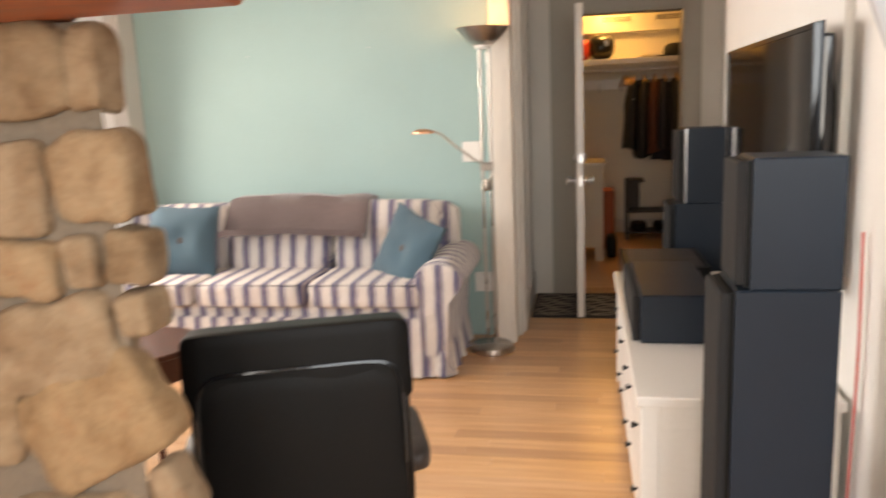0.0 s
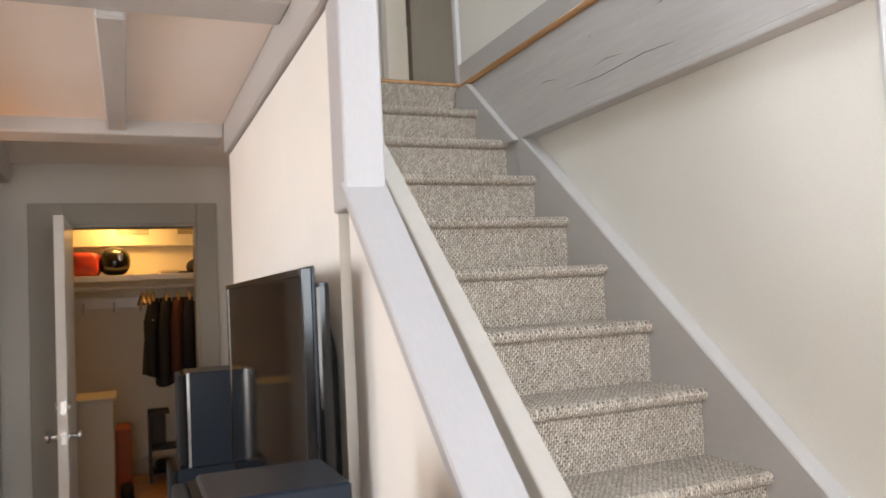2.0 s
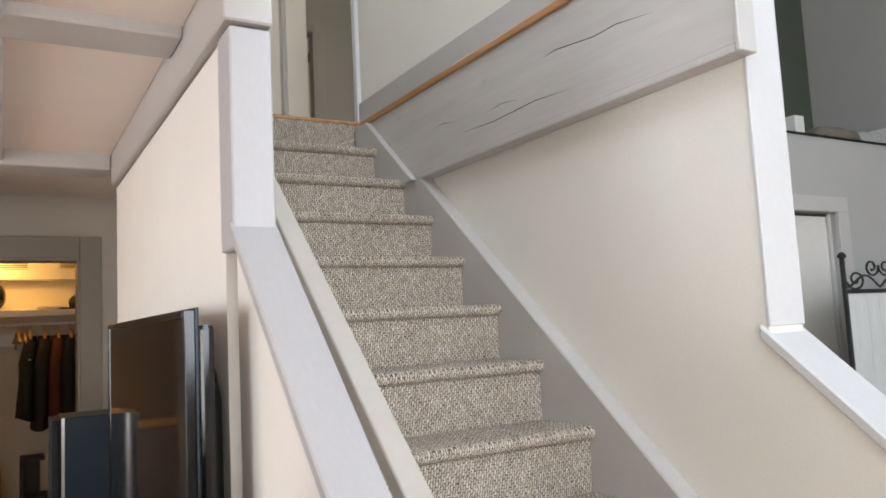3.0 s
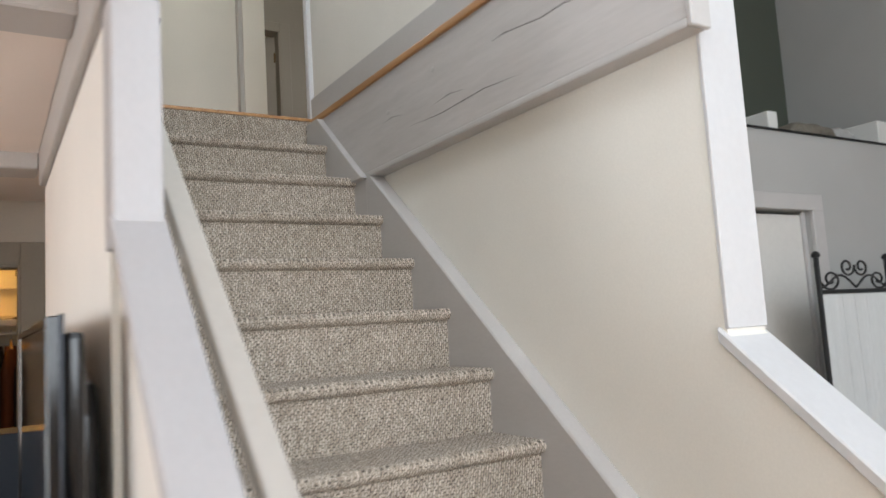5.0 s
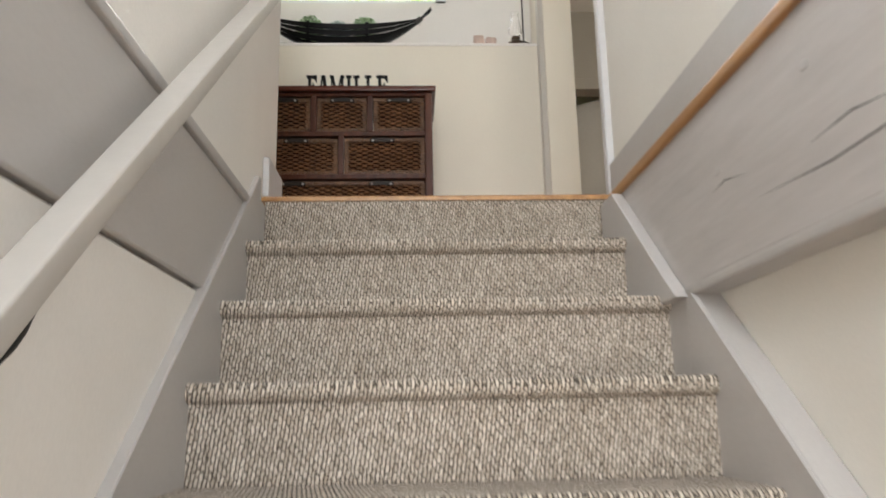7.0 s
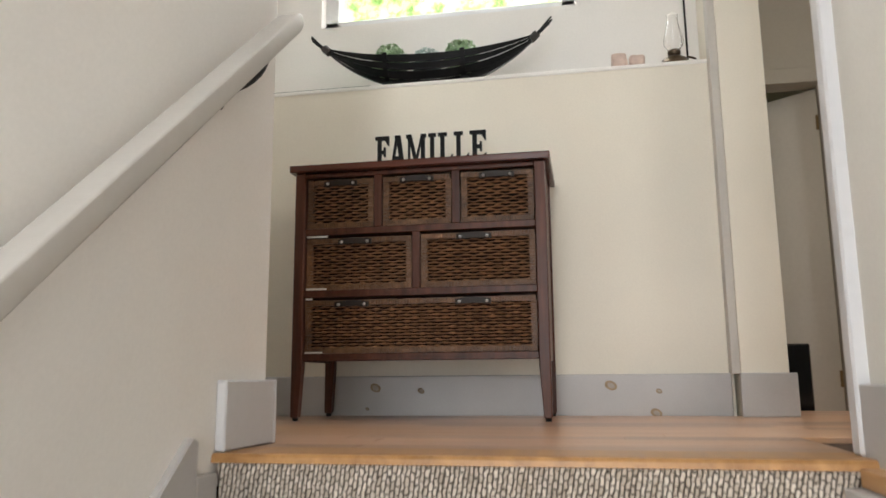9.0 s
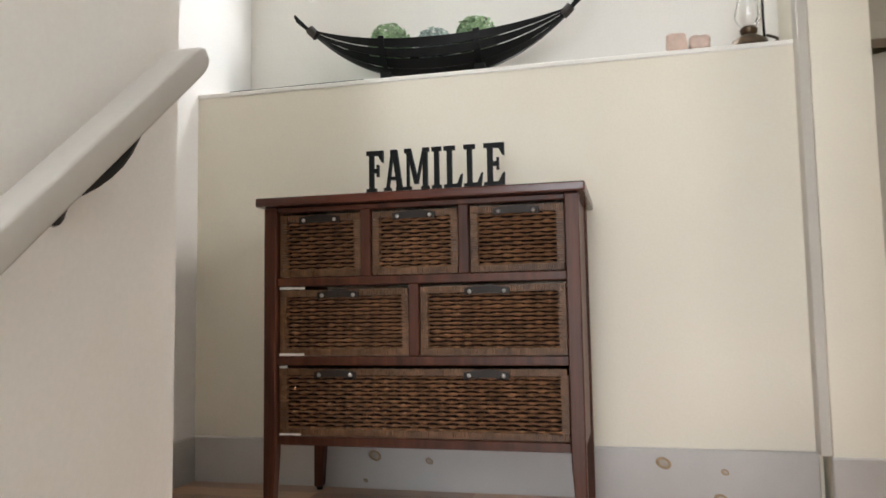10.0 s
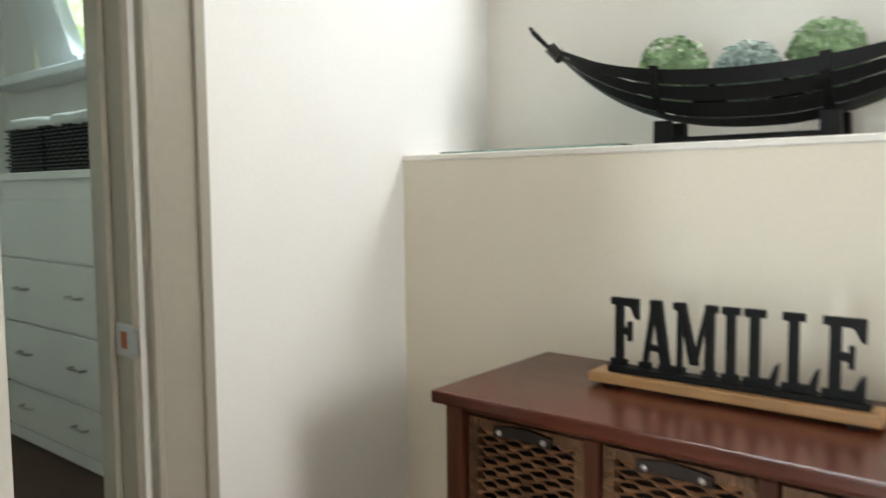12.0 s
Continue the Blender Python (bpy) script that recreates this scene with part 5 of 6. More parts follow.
# folded throw over the back
bm, prev = bmesh.new(), None
prof = [(4.40, 0.735), (4.452, 0.71), (4.50, 0.775), (4.545, 0.845), (4.60, 0.895), (4.68, 0.90), (4.77, 0.885), (4.815, 0.82), (4.812, 0.78), (4.76, 0.85), (4.68, 0.868), (4.61, 0.862), (4.56, 0.815), (4.505, 0.735), (4.46, 0.685), (4.40, 0.70)]
for i in range(25):
    a = i / 24
    x = -1.53 + 0.86 * a
    lip = 0.02 * noise.noise(Vector((x * 3, 0, 0))) + (0.012 if 0 < i < 24 else 0)
    ring = [bm.verts.new((x, y + 0.02 * noise.noise(Vector((x * 4, z * 6, 1))), z + lip - 0.035 * max(0, a - 0.8) * (4.9 - y) * 4 + 0.012 * noise.noise(Vector((x * 5, y * 9, 3))))) for y, z in prof]
    if prev:
        for k in range(len(prof)):
            bm.faces.new((prev[k], prev[(k + 1) % len(prof)], ring[(k + 1) % len(prof)], ring[k]))
    else:
        bm.faces.new(ring)
    prev = ring
bm.faces.new(prev)
whole("throw_blanket", bm, M["throw"], "folded mauve-brown fleece blanket over the sofa back", "blanket", smooth=True)

fl = thing("floor_lamp", (0.010, 4.575, 0), "brushed nickel uplighter floor lamp with a side reading arm", "floor lamp")
part("base", lathe([(0.128, 0), (0.130, 0.012), (0.126, 0.030), (0.118, 0.036), (0.0, 0.038)], n=36), M["nickel"], fl, smooth=True)
for dx in (-0.020, 0.022):
    part("pole", tube([(dx, 0, 0.036), (dx * 1.15, 0, 1.05), (dx * 1.0, 0, 1.72)], 0.0085, 10), M["nickel"], fl, smooth=True)
part("bowl", lathe([(0.030, 1.695), (0.050, 1.70), (0.085, 1.725), (0.125, 1.768), (0.142, 1.790), (0.139, 1.791), (0.122, 1.772), (0.082, 1.731), (0.048, 1.708), (0.0, 1.706)], n=36), M["nickel"], fl, "flared nickel bowl shade", smooth=True)
part("neck", lathe([(0.040, 1.682), (0.046, 1.690), (0.044, 1.700), (0.028, 1.702)], n=24), M["plastic"], fl, smooth=True)
part("clamp", boxes((-0.035, 0.038, -0.016, 0.016, 1.03, 1.075), bevel=0.004), M["nickel"], fl)
part("dimmer", lathe([(0.017, 0.92), (0.019, 0.935), (0.019, 0.975), (0.015, 0.985)], (0.0, -0.015, 0), 16), M["nickel"], fl)
arm = part("reading_arm", tube([(0.015, -0.01, 1.05), (-0.06, -0.02, 1.09), (-0.16, -0.03, 1.165), (-0.24, -0.03, 1.235), (-0.285, -0.03, 1.255), (-0.32, -0.03, 1.262)], 0.006, 8), M["nickel"], fl, smooth=True)
bm = lathe([(0.0, 0.016), (0.022, 0.012), (0.036, 0.0), (0.038, -0.012), (0.034, -0.010), (0.018, 0.004), (0.0, 0.008)], n=20)
bmesh.ops.transform(bm, matrix=Matrix.Translation((-0.345, -0.03, 1.255)) @ Matrix.Diagonal((1.6, 1, 1, 1)), verts=bm.verts[:])
part("head", bm, M["copper"], arm, "small coppery reading head", smooth=True)
for nm, x, z, lab in (("light_switch", -0.112, 1.12, "white rocker switch plate on the aqua wall"), ("wall_outlet", -0.06, 0.335, "white wall outlet low on the aqua wall")):
    sw = thing(nm, (x, 4.86, z), lab, nm.replace("_", " "))
    part("plate", boxes((-0.055, 0.055, -0.007, 0.0, -0.06, 0.06), bevel=0.003), M["plastic"], sw)
    for dx in (-0.024, 0.024):
        part("rocker", boxes((dx - 0.013, dx + 0.013, -0.010, -0.006, -0.03, 0.03), bevel=0.001), M["plastic"], sw)
for x, z in ((-1.46, 1.73), (-0.70, 1.745)):
    whole("picture_nail", tube([(x, 4.86, z), (x, 4.845, z + 0.004)], 0.003, 6), M["silver"], "small nail sticking out of the aqua wall", "nail", "nails in the aqua wall")

# console with television and hi-fi
con = thing("tv_console", (0, 0, 0), "white lacquered low television bench with drawers", "tv bench")
part("top", boxes((0.678, 1.232, 2.515, 4.17, 0.520, 0.550), bevel=0.005, seg=2), M["lacquer"], con)
part("body", boxes((0.712, 1.225, 2.56, 4.125, 0.06, 0.520)), M["lacquer"], con)
for y0 in (2.535, 4.11):
    part("end_panel", boxes((0.70, 1.225, y0, y0 + 0.022, 0.06, 0.520), bevel=0.002), M["lacquer"], con)
    for x0 in (0.692, 1.17):
        part("leg", boxes((x0, x0 + 0.052, y0 - 0.008, y0 + 0.032, 0.0, 0.520), bevel=0.004), M["lacquer"], con)
part("end_rail", boxes((0.744, 1.17, 2.529, 2.536, 0.45, 0.518), bevel=0.002), M["lacquer"], con)
part("end_rail", boxes((0.744, 1.17, 2.529, 2.536, 0.06, 0.13), bevel=0.002), M["lacquer"], con)
for i in range(3):
    ya = 2.585 + i * 0.515
    for z0, z1 in ((0.085, 0.285), (0.295, 0.500)):
        dr = part("drawer", boxes((0.694, 0.714, ya, ya + 0.50, z0, z1), bevel=0.003), M["lacquer"], con)
        for ky in (ya + 0.09, ya + 0.41):
            bm = lathe([(0.005, 0), (0.005, 0.008), (0.011, 0.014), (0.010, 0.019), (0.0, 0.021)], n=14)
            bmesh.ops.transform(bm, matrix=pose(0.694, ky, (z0 + z1) / 2, 0, -90, 0), verts=bm.verts[:])
            part("knob", bm, M["iron"], dr, "small dark knob", smooth=True)

tv = thing("television", (0, 0, 0), "large flat television with a glossy dark screen", "television")
part("screen", boxes((1.1335, 1.139, 2.637, 3.835, 0.868, 1.540)), M["screen"], tv, "dark reflecting screen")
part("bezel", boxes((1.130, 1.150, 2.617, 2.637, 0.84, 1.557), (1.130, 1.150, 3.835, 3.853, 0.84, 1.557), (1.130, 1.150, 2.637, 3.835, 1.540, 1.557), (1.130, 1.150, 2.637, 3.835, 0.84, 0.868), bevel=0.002), M["gloss"], tv)
part("edge_strip", boxes((1.150, 1.156, 2.613, 3.857, 0.836, 1.561), bevel=0.002), M["dark_metal"], tv, "dark metal rim")
part("back_shell", prism([(2.63, 0.86), (3.84, 0.86), (3.84, 1.53), (2.63, 1.53)], 1.156, 1.190, bevel=0.012, seg=2), M["gloss"], tv)
part("back_bulge", rounded((1.195, 3.235, 1.18), (0.07, 1.06, 0.56), 8, 6), M["gloss"], tv, smooth=True)
part("neck", boxes((1.12, 1.18, 3.15, 3.32, 0.565, 0.88), bevel=0.006), M["gloss"], tv)
part("stand", boxes((1.02, 1.232, 2.95, 3.52, 0.550, 0.566), bevel=0.005), M["gloss"], tv)


def hifi_speaker(x0, x1, y0, y1, z0, z1, label, edge):
    sp = thing("loudspeaker", (0, 0, 0), label, "loudspeaker", "stacked loudspeakers")
    part("cabinet", boxes((x0 + 0.035, x1, y0, y1, z0, z1), bevel=0.004), M["vinyl"], sp)
    part("grille", boxes((x0, x0 + 0.022, y0 + 0.004, y1 - 0.004, z0 + 0.012, z1 - 0.008), bevel=0.006, seg=2), M["cloth"], sp, "black cloth grille")
    part("baffle", boxes((x0 + 0.022, x0 + 0.035, y0 + 0.008, y1 - 0.008, z0 + 0.006, z1 - 0.006)), M["black"], sp)
    part("edge_trim", boxes((x0 + 0.033, x0 + 0.043, y0 - 0.0015, y0 + 0.003, z0, z1)), M[edge], sp)
    return sp


hifi_speaker(0.838, 1.096, 2.18, 2.40, 0.0, 0.942, "tall charcoal floor loudspeaker with black grille", "vinyl")
hifi_speaker(0.868, 1.096, 2.18, 2.36, 0.943, 1.240, "smaller charcoal loudspeaker stacked on another", "vinyl")
hifi_speaker(0.945, 1.225, 4.26, 4.52, 0.0, 0.868, "tall charcoal loudspeaker past the console", "vinyl")
hifi_speaker(0.985, 1.225, 4.26, 4.50, 0.869, 1.232, "smaller charcoal loudspeaker with silver edge, stacked", "silver")
cs = thing("centre_speaker", (0, 0, 0), "long black centre loudspeaker lying on the console", "loudspeaker")
part("cabinet", boxes((0.725, 0.968, 3.005, 3.58, 0.552, 0.722), bevel=0.005), M["vinyl"], cs)
part("grille", boxes((0.697, 0.724, 3.012, 3.573, 0.558, 0.716), bevel=0.006, seg=2), M["cloth"], cs, "black cloth grille")
amp = thing("amplifier", (0, 0, 0), "black amplifier with a slotted ventilated lid", "amplifier")
part("case", boxes((0.71, 1.06, 3.68, 4.12, 0.562, 0.672), bevel=0.003), M["black"], amp)
part("faceplate", boxes((0.700, 0.712, 3.675, 4.125, 0.558, 0.676), bevel=0.002), M["gloss"], amp)
for i in range(22):
    for j in range(2):
        part("lid_slat", boxes((0.735 + j * 0.155, 0.735 + j * 0.155 + 0.145, 3.70 + i * 0.0185, 3.70 + i * 0.0185 + 0.0105, 0.6715, 0.676)), M["bark"], amp)
for x, y in ((0.74, 3.72), (0.74, 4.06), (1.0, 3.72), (1.0, 4.06)):
    part("foot", lathe([(0.016, 0), (0.016, 0.013)], (x, y, 0.55), 12), M["black"], amp)
router = thing("network_box", (0, 0, 0), "small black network box with blue lights", "router")
part("case", boxes((1.03, 1.11, 3.30, 3.50, 0.567, 0.61), bevel=0.005), M["black"], router)
part("light", boxes((1.028, 1.031, 3.34, 3.42, 0.585, 0.595)), M["teal_led"], router)
cols = (M["black"], M["red"], M["plastic"], M["cable"], M["brass"], M["black"])
for i in range(14):
    a0, r0 = random.uniform(0, 6.28), random.uniform(0.05, 0.11)
    pts = []
    for q in range(16):
        a = a0 + q * random.uniform(0.30, 0.5)
        pts.append((1.03 + r0 * math.cos(a) * 0.75, 2.86 + 0.012 * i + r0 * math.sin(a) * 1.2, 0.555 + 0.004 * (i % 4) + 0.035 * abs(math.sin(q * 0.5 + i))))
    whole("cable", tube(pts, 0.0035, 6), cols[i % 6], "loose looped cable on the console", "cable", "cables behind the loudspeakers", smooth=True)
pts = [(1.2375, 2.490 + 0.010 * math.sin(z * 7), z) for z in [1.02 - 0.068 * k for k in range(16)]]
whole("speaker_wire", tube(pts, 0.004, 6), M["cable"], "red and white wire hanging down the wall", "cable", smooth=True)
whole("speaker_wire", tube([(x, y + 0.009, z - 0.01) for x, y, z in pts[:15]], 0.003, 6), M["plastic"], "white strand beside the red wire", "cable", smooth=True)

# black leather swivel chair, seen from behind
arm_chair = thing("leather_chair", (-0.082, 1.935, 0), "black leather swivel armchair with a padded back", "armchair", turn=21.5)
arm_chair.scale = (1.09, 1, 1)
lean = pose(0, 0, 0, -7)
part("backrest", rounded((0, 0.015, 0.655), (0.440, 0.105, 0.46), 8, 9, m=lean), M["black_leather"], arm_chair, smooth=True)
part("headrest", rounded((0, 0.022, 0.828), (0.452, 0.125, 0.185), 14, 11, m=lean, rough=0.015, freq=8), M["black_leather"], arm_chair, "padded leather top roll", smooth=True)
part("back_panel", rounded((0, -0.050, 0.600), (0.405, 0.040, 0.47), 10, 8, m=lean), M["black_leather"], arm_chair, "stiff leather rear panel", smooth=True)
for off, size in ((-0.071, 0.0045), (-0.034, 0.0035)):
    loop = []
    for q in range(61):
        a = math.pi * q / 60
        c, sn = math.cos(a), math.sin(a)
        k = (abs(c) ** 9 + abs(sn) ** 9) ** (1 / 9)
        loop.append((-0.200 * c / k, 0.600 + 0.232 * sn / k))
    part("piping", tube([lean @ Vector((x, off, z - 0.600)) + Vector((0, 0.0, 0.600)) for x, z in loop], size, 6), M["gloss"], arm_chair, "stitched piping round the rear panel", smooth=True)
part("seat", rounded((0, 0.29, 0.46), (0.48, 0.50, 0.13), 6, 8), M["black_leather"], arm_chair, smooth=True)
for sx in (-1, 1):
    part("armrest", rounded((sx * 0.240, 0.20, 0.545), (0.070, 0.32, 0.07), 4, 8, rough=0.10, freq=14), M["bark"], arm_chair, "wrinkled dark leather armrest", smooth=True)
    part("arm_support", tube([(sx * 0.240, 0.12, 0.53), (sx * 0.25, 0.24, 0.47), (sx * 0.21, 0.28, 0.41)], 0.016, 8), M["black"], arm_chair, smooth=True)
part("column", lathe([(0.03, 0.05), (0.03, 0.41)], (0, 0.27, 0), 16), M["black"], arm_chair)
for k in range(5):
    a = radians(72 * k + 18)
    part("foot", tube([(0.03 * math.cos(a), 0.27 + 0.03 * math.sin(a), 0.09), (0.27 * math.cos(a), 0.27 + 0.27 * math.sin(a), 0.055)], 0.02, 8, taper=[1, 0.7]), M["black"], arm_chair)
    part("caster", rounded((0.27 * math.cos(a), 0.27 + 0.27 * math.sin(a), 0.027), (0.05, 0.05, 0.054), 3, 4), M["black"], arm_chair, smooth=True)
st = thing("side_table", (-1.22, 3.06, 0), "round dark wooden side table with brass pull", "side table")
part("top", lathe([(0.235, 0.475), (0.24, 0.480), (0.24, 0.496), (0.235, 0.50), (0.0, 0.501)], n=40), M["walnut"], st, smooth=True)
part("apron", lathe([(0.205, 0.37), (0.21, 0.375), (0.21, 0.476)], n=40), M["walnut"], st, smooth=True)
for k in range(4):
    a = radians(45 + 90 * k)
    part("leg", tube([(0.16 * math.cos(a), 0.16 * math.sin(a), 0.40), (0.21 * math.cos(a), 0.21 * math.sin(a), 0.0)], 0.02, 8, taper=[1, 0.6]), M["walnut"], st)
bm = lathe([(0.008, 0), (0.008, 0.012), (0.017, 0.02), (0.0, 0.03)], n=14)
bmesh.ops.transform(bm, matrix=pose(0.03, -0.208, 0.43, 90), verts=bm.verts[:])
part("knob", bm, M["nickel"], st, "small metal pull", smooth=True)

# field-stone chimney breast with a wooden mantel
chim = built("chimney_breast", prism([(-1.5, 1.358), (-0.092, 1.358), (-0.22, 1.50), (-0.74, 2.15), (-1.5, 2.15)], 0, 1.505, "z"), M["mortar"], "field-stone chimney breast in grey mortar", "chimney")
for k, (x0, x1, z0, z1, tilt) in enumerate((
        (-0.300, -0.128, 1.385, 1.506, 2), (-0.124, -0.080, 1.390, 1.500, -3), (-0.172, -0.052, 1.242, 1.362, 5),
        (-0.340, -0.185, 1.225, 1.355, -3), (-0.168, -0.118, 1.150, 1.222, 3), (-0.300, -0.182, 1.135, 1.215, -4),
        (-0.104, -0.042, 1.152, 1.230, -5), (-0.098, -0.046, 1.082, 1.142, 8), (-0.310, -0.105, 1.000, 1.128, 14),
        (-0.270, -0.052, 0.868, 1.030, 27), (-0.440, -0.280, 0.880, 1.020, -5), (-0.072, -0.026, 0.800, 0.890, 18),
        (-0.33, -0.10, 0.70, 0.83, 6), (-0.36, -0.17, 0.56, 0.69, 4), (-0.16, -0.04, 0.60, 0.77, -4), (-0.36, -0.15, 0.42, 0.55, 3), (-0.15, -0.04, 0.40, 0.58, 5),
        (-0.34, -0.16, 0.22, 0.40, -4), (-0.15, -0.04, 0.20, 0.38, 2), (-0.35, -0.19, 0.02, 0.20, 0), (-0.18, -0.04, 0.0, 0.18, 0))):
    bm = rounded(((x0 + x1) / 2, 1.368, (z0 + z1) / 2), ((x1 - x0) * 1.03, 0.072, (z1 - z0) * 1.03), 5.5, 12, m=pose(0, 0, 0, 0, -tilt, 0), rough=0.14, freq=23, seed=k * 1.37)
    part("stone", bm, M["stone"], chim, smooth=True)
for i in range(36):
    gx, gz = -0.58 - 0.26 * (i % 4) + random.uniform(-0.03, 0.03), 0.09 + 0.168 * (i // 4)
    part("stone", rounded((gx, 1.375, gz), (random.uniform(0.2, 0.25), 0.10, random.uniform(0.13, 0.155)), 3.6, 6, m=pose(0, 0, 0, 0, random.uniform(-6, 6), 0), rough=0.16, freq=11, seed=i * 0.77), M["stone"], chim, smooth=True)
built("trim_mantel", prism([(-1.55, 1.16), (0.128, 1.16), (0.128, 1.345), (-0.10, 1.352), (-0.26, 1.52), (-0.78, 2.17), (-1.55, 2.17)], 1.508, 1.575, "z", bevel=0.005), M["redwood"], "thick reddish cedar mantel shelf on the chimney breast", "mantel")

# ---- hall and closet ----
cd = thing("closet_door", (0, 0, 0), "white flush closet door standing open into the hall", "door")
part("slab", boxes((0.490, 0.536, 5.225, 5.885, 0.012, 1.965), bevel=0.002), M["door"], cd)
for zz, rr in ((0.893, 0.027), (1.034, 0.02)):
    for sx in (-1, 1):
        prof = [(0.024, 0), (0.024, 0.004), (0.011, 0.008), (0.011, 0.03), (rr, 0.042), (rr * 0.95, 0.056), (0.0, 0.062)] if rr > 0.025 else [(0.026, 0), (0.026, 0.008), (0.02, 0.014), (0.0, 0.016)]
        bm = lathe(prof, n=18)
        bmesh.ops.transform(bm, matrix=pose(0.536 if sx > 0 else 0.49, 5.285, zz, 0, 90 * sx, 0), verts=bm.verts[:])
        part("knob" if rr > 0.025 else "deadbolt", bm, M["silver"], cd, "round bright knob" if rr > 0.025 else "round deadbolt", smooth=True)
    part("latch_plate", boxes((0.506, 0.530, 5.2235, 5.2262, zz - 0.03, zz + 0.03)), M["silver"], cd)
for zz in (0.25, 1.05, 1.78):
    part("hinge", boxes((0.494, 0.50, 5.87, 5.905, zz, zz + 0.09)), M["silver"], cd)
mt = thing("door_mat", (0, 0, 0), "dark and beige zebra-patterned mat before the closet", "mat")
part("base", boxes((0.190, 1.36, 5.245, 5.88, 0.0, 0.008), bevel=0.003), M["mat_dark"], mt)
for i in range(44):
    bm = bmesh.new()
    y0 = 5.295 + 0.56 * (i % 11) / 11 + random.uniform(-0.01, 0.01)
    x0 = 0.21 + 0.29 * (i // 11)
    prev = None
    for q in range(11):
        x = x0 + 0.27 * q / 10
        y = y0 + 0.020 * math.sin(q * 0.9 + i * 1.7) + 0.012 * math.sin(q * 1.9 + i)
        w = 0.011 * math.sin(math.pi * (q + 0.4) / 10.8) + 0.001
        y = min(max(y, 5.30), 5.855)
        ring = [bm.verts.new(p_) for p_ in ((x, y - w, 0.0075), (x, y - w * 0.8, 0.0105), (x, y + w * 0.8, 0.0105), (x, y + w, 0.0075))]
        if prev:
            for k in range(3):
                bm.faces.new((prev[k], prev[k + 1], ring[k + 1], ring[k]))
        prev = ring
    part("stripe", bm, M["mat_light"], mt)
hook = thing("door_closer", (1.17, 4.79, 2.30), "small metal hook and plate under the hall ceiling", "hook")
part("plate", boxes((-0.07, 0.05, -0.03, 0.03, 0.02, 0.04), bevel=0.003), M["nickel"], hook)
part("hook", tube([(0.03, 0, 0.03), (0.032, 0, -0.03), (0.02, 0, -0.045), (0.005, 0, -0.03)], 0.006, 8), M["nickel"], hook)

shelf = thing("closet_shelf", (0, 0, 0), "white closet shelf with hanging rod below", "shelf")
part("board", boxes((-0.1, 1.75, 8.16, 8.60, 1.765, 1.785), bevel=0.002), M["lacquer"], shelf)
part("lip", boxes((-0.1, 1.75, 8.145, 8.16, 1.735, 1.785), bevel=0.002), M["lacquer"], shelf)
part("rod", tube([(-0.1, 8.22, 1.675), (1.75, 8.22, 1.675)], 0.016, 12), M["plastic"], shelf, "white hanging rod", smooth=True)
part("cleat", boxes((-0.1, 1.75, 8.60, 8.62, 1.50, 1.60), bevel=0.002), M["lacquer"], shelf)
for x in (0.45, 0.70, 0.92):
    part("hook", tube([(x, 8.60, 1.56), (x, 8.565, 1.55), (x, 8.555, 1.49), (x, 8.535, 1.475), (x, 8.525, 1.50)], 0.008, 8), M["nickel"], shelf, "metal coat hook")
for x in (0.72, 1.24):
    vt = thing("closet_vent", (x, 8.50, 2.185), "white slotted vent in the closet soffit", "vent", "closet vents")
    part("frame", boxes((0, 0.30, -0.012, 0.0, -0.035, 0.035), bevel=0.002), M["lacquer"], vt)
    for k in range(3):
        part("slot", boxes((0.015, 0.285, -0.014, -0.011, -0.022 + 0.017 * k, -0.013 + 0.017 * k)), M["bark"], vt)
hel = thing("riding_helmet", (0.715, 8.34, 1.785), "round black helmet with a pale emblem", "helmet")
part("shell", rounded((0, 0, 0.125), (0.26, 0.28, 0.25), 2.4, 9), M["gloss"], hel, smooth=True)
part("emblem", rounded((0.045, -0.128, 0.16), (0.05, 0.02, 0.085), 2.5, 4), M["silver"], hel, "pale oval emblem", smooth=True)
whole("red_bag", rounded((0.49, 8.36, 1.892), (0.22, 0.28, 0.21), 5, 6, rough=0.08, freq=8), M["red"], "bright red bag on the closet shelf", "bag", smooth=True)
for x, y, sx, label in ((1.42, 8.34, 0.22, "dark cap lying on the closet shelf"), (1.62, 8.36, 0.22, "dark felt cap on the closet shelf")):
    cp = thing("cap", (x, y, 1.785), label, "cap", "caps on the shelf")
    part("crown", rounded((0, 0, 0.06), (sx, 0.20, 0.15), 2.3, 7), M["black_cloth"], cp, smooth=True)
    part("peak", rounded((-0.12, -0.03, 0.012), (0.16, 0.16, 0.016), 3, 5), M["black_cloth"], cp, smooth=True)
whole("work_gloves", rounded((1.18, 8.30, 1.805), (0.20, 0.11, 0.035), 3, 7, rough=0.3, freq=20), M["beige"], "pair of pale work gloves on the shelf", "gloves", smooth=True)


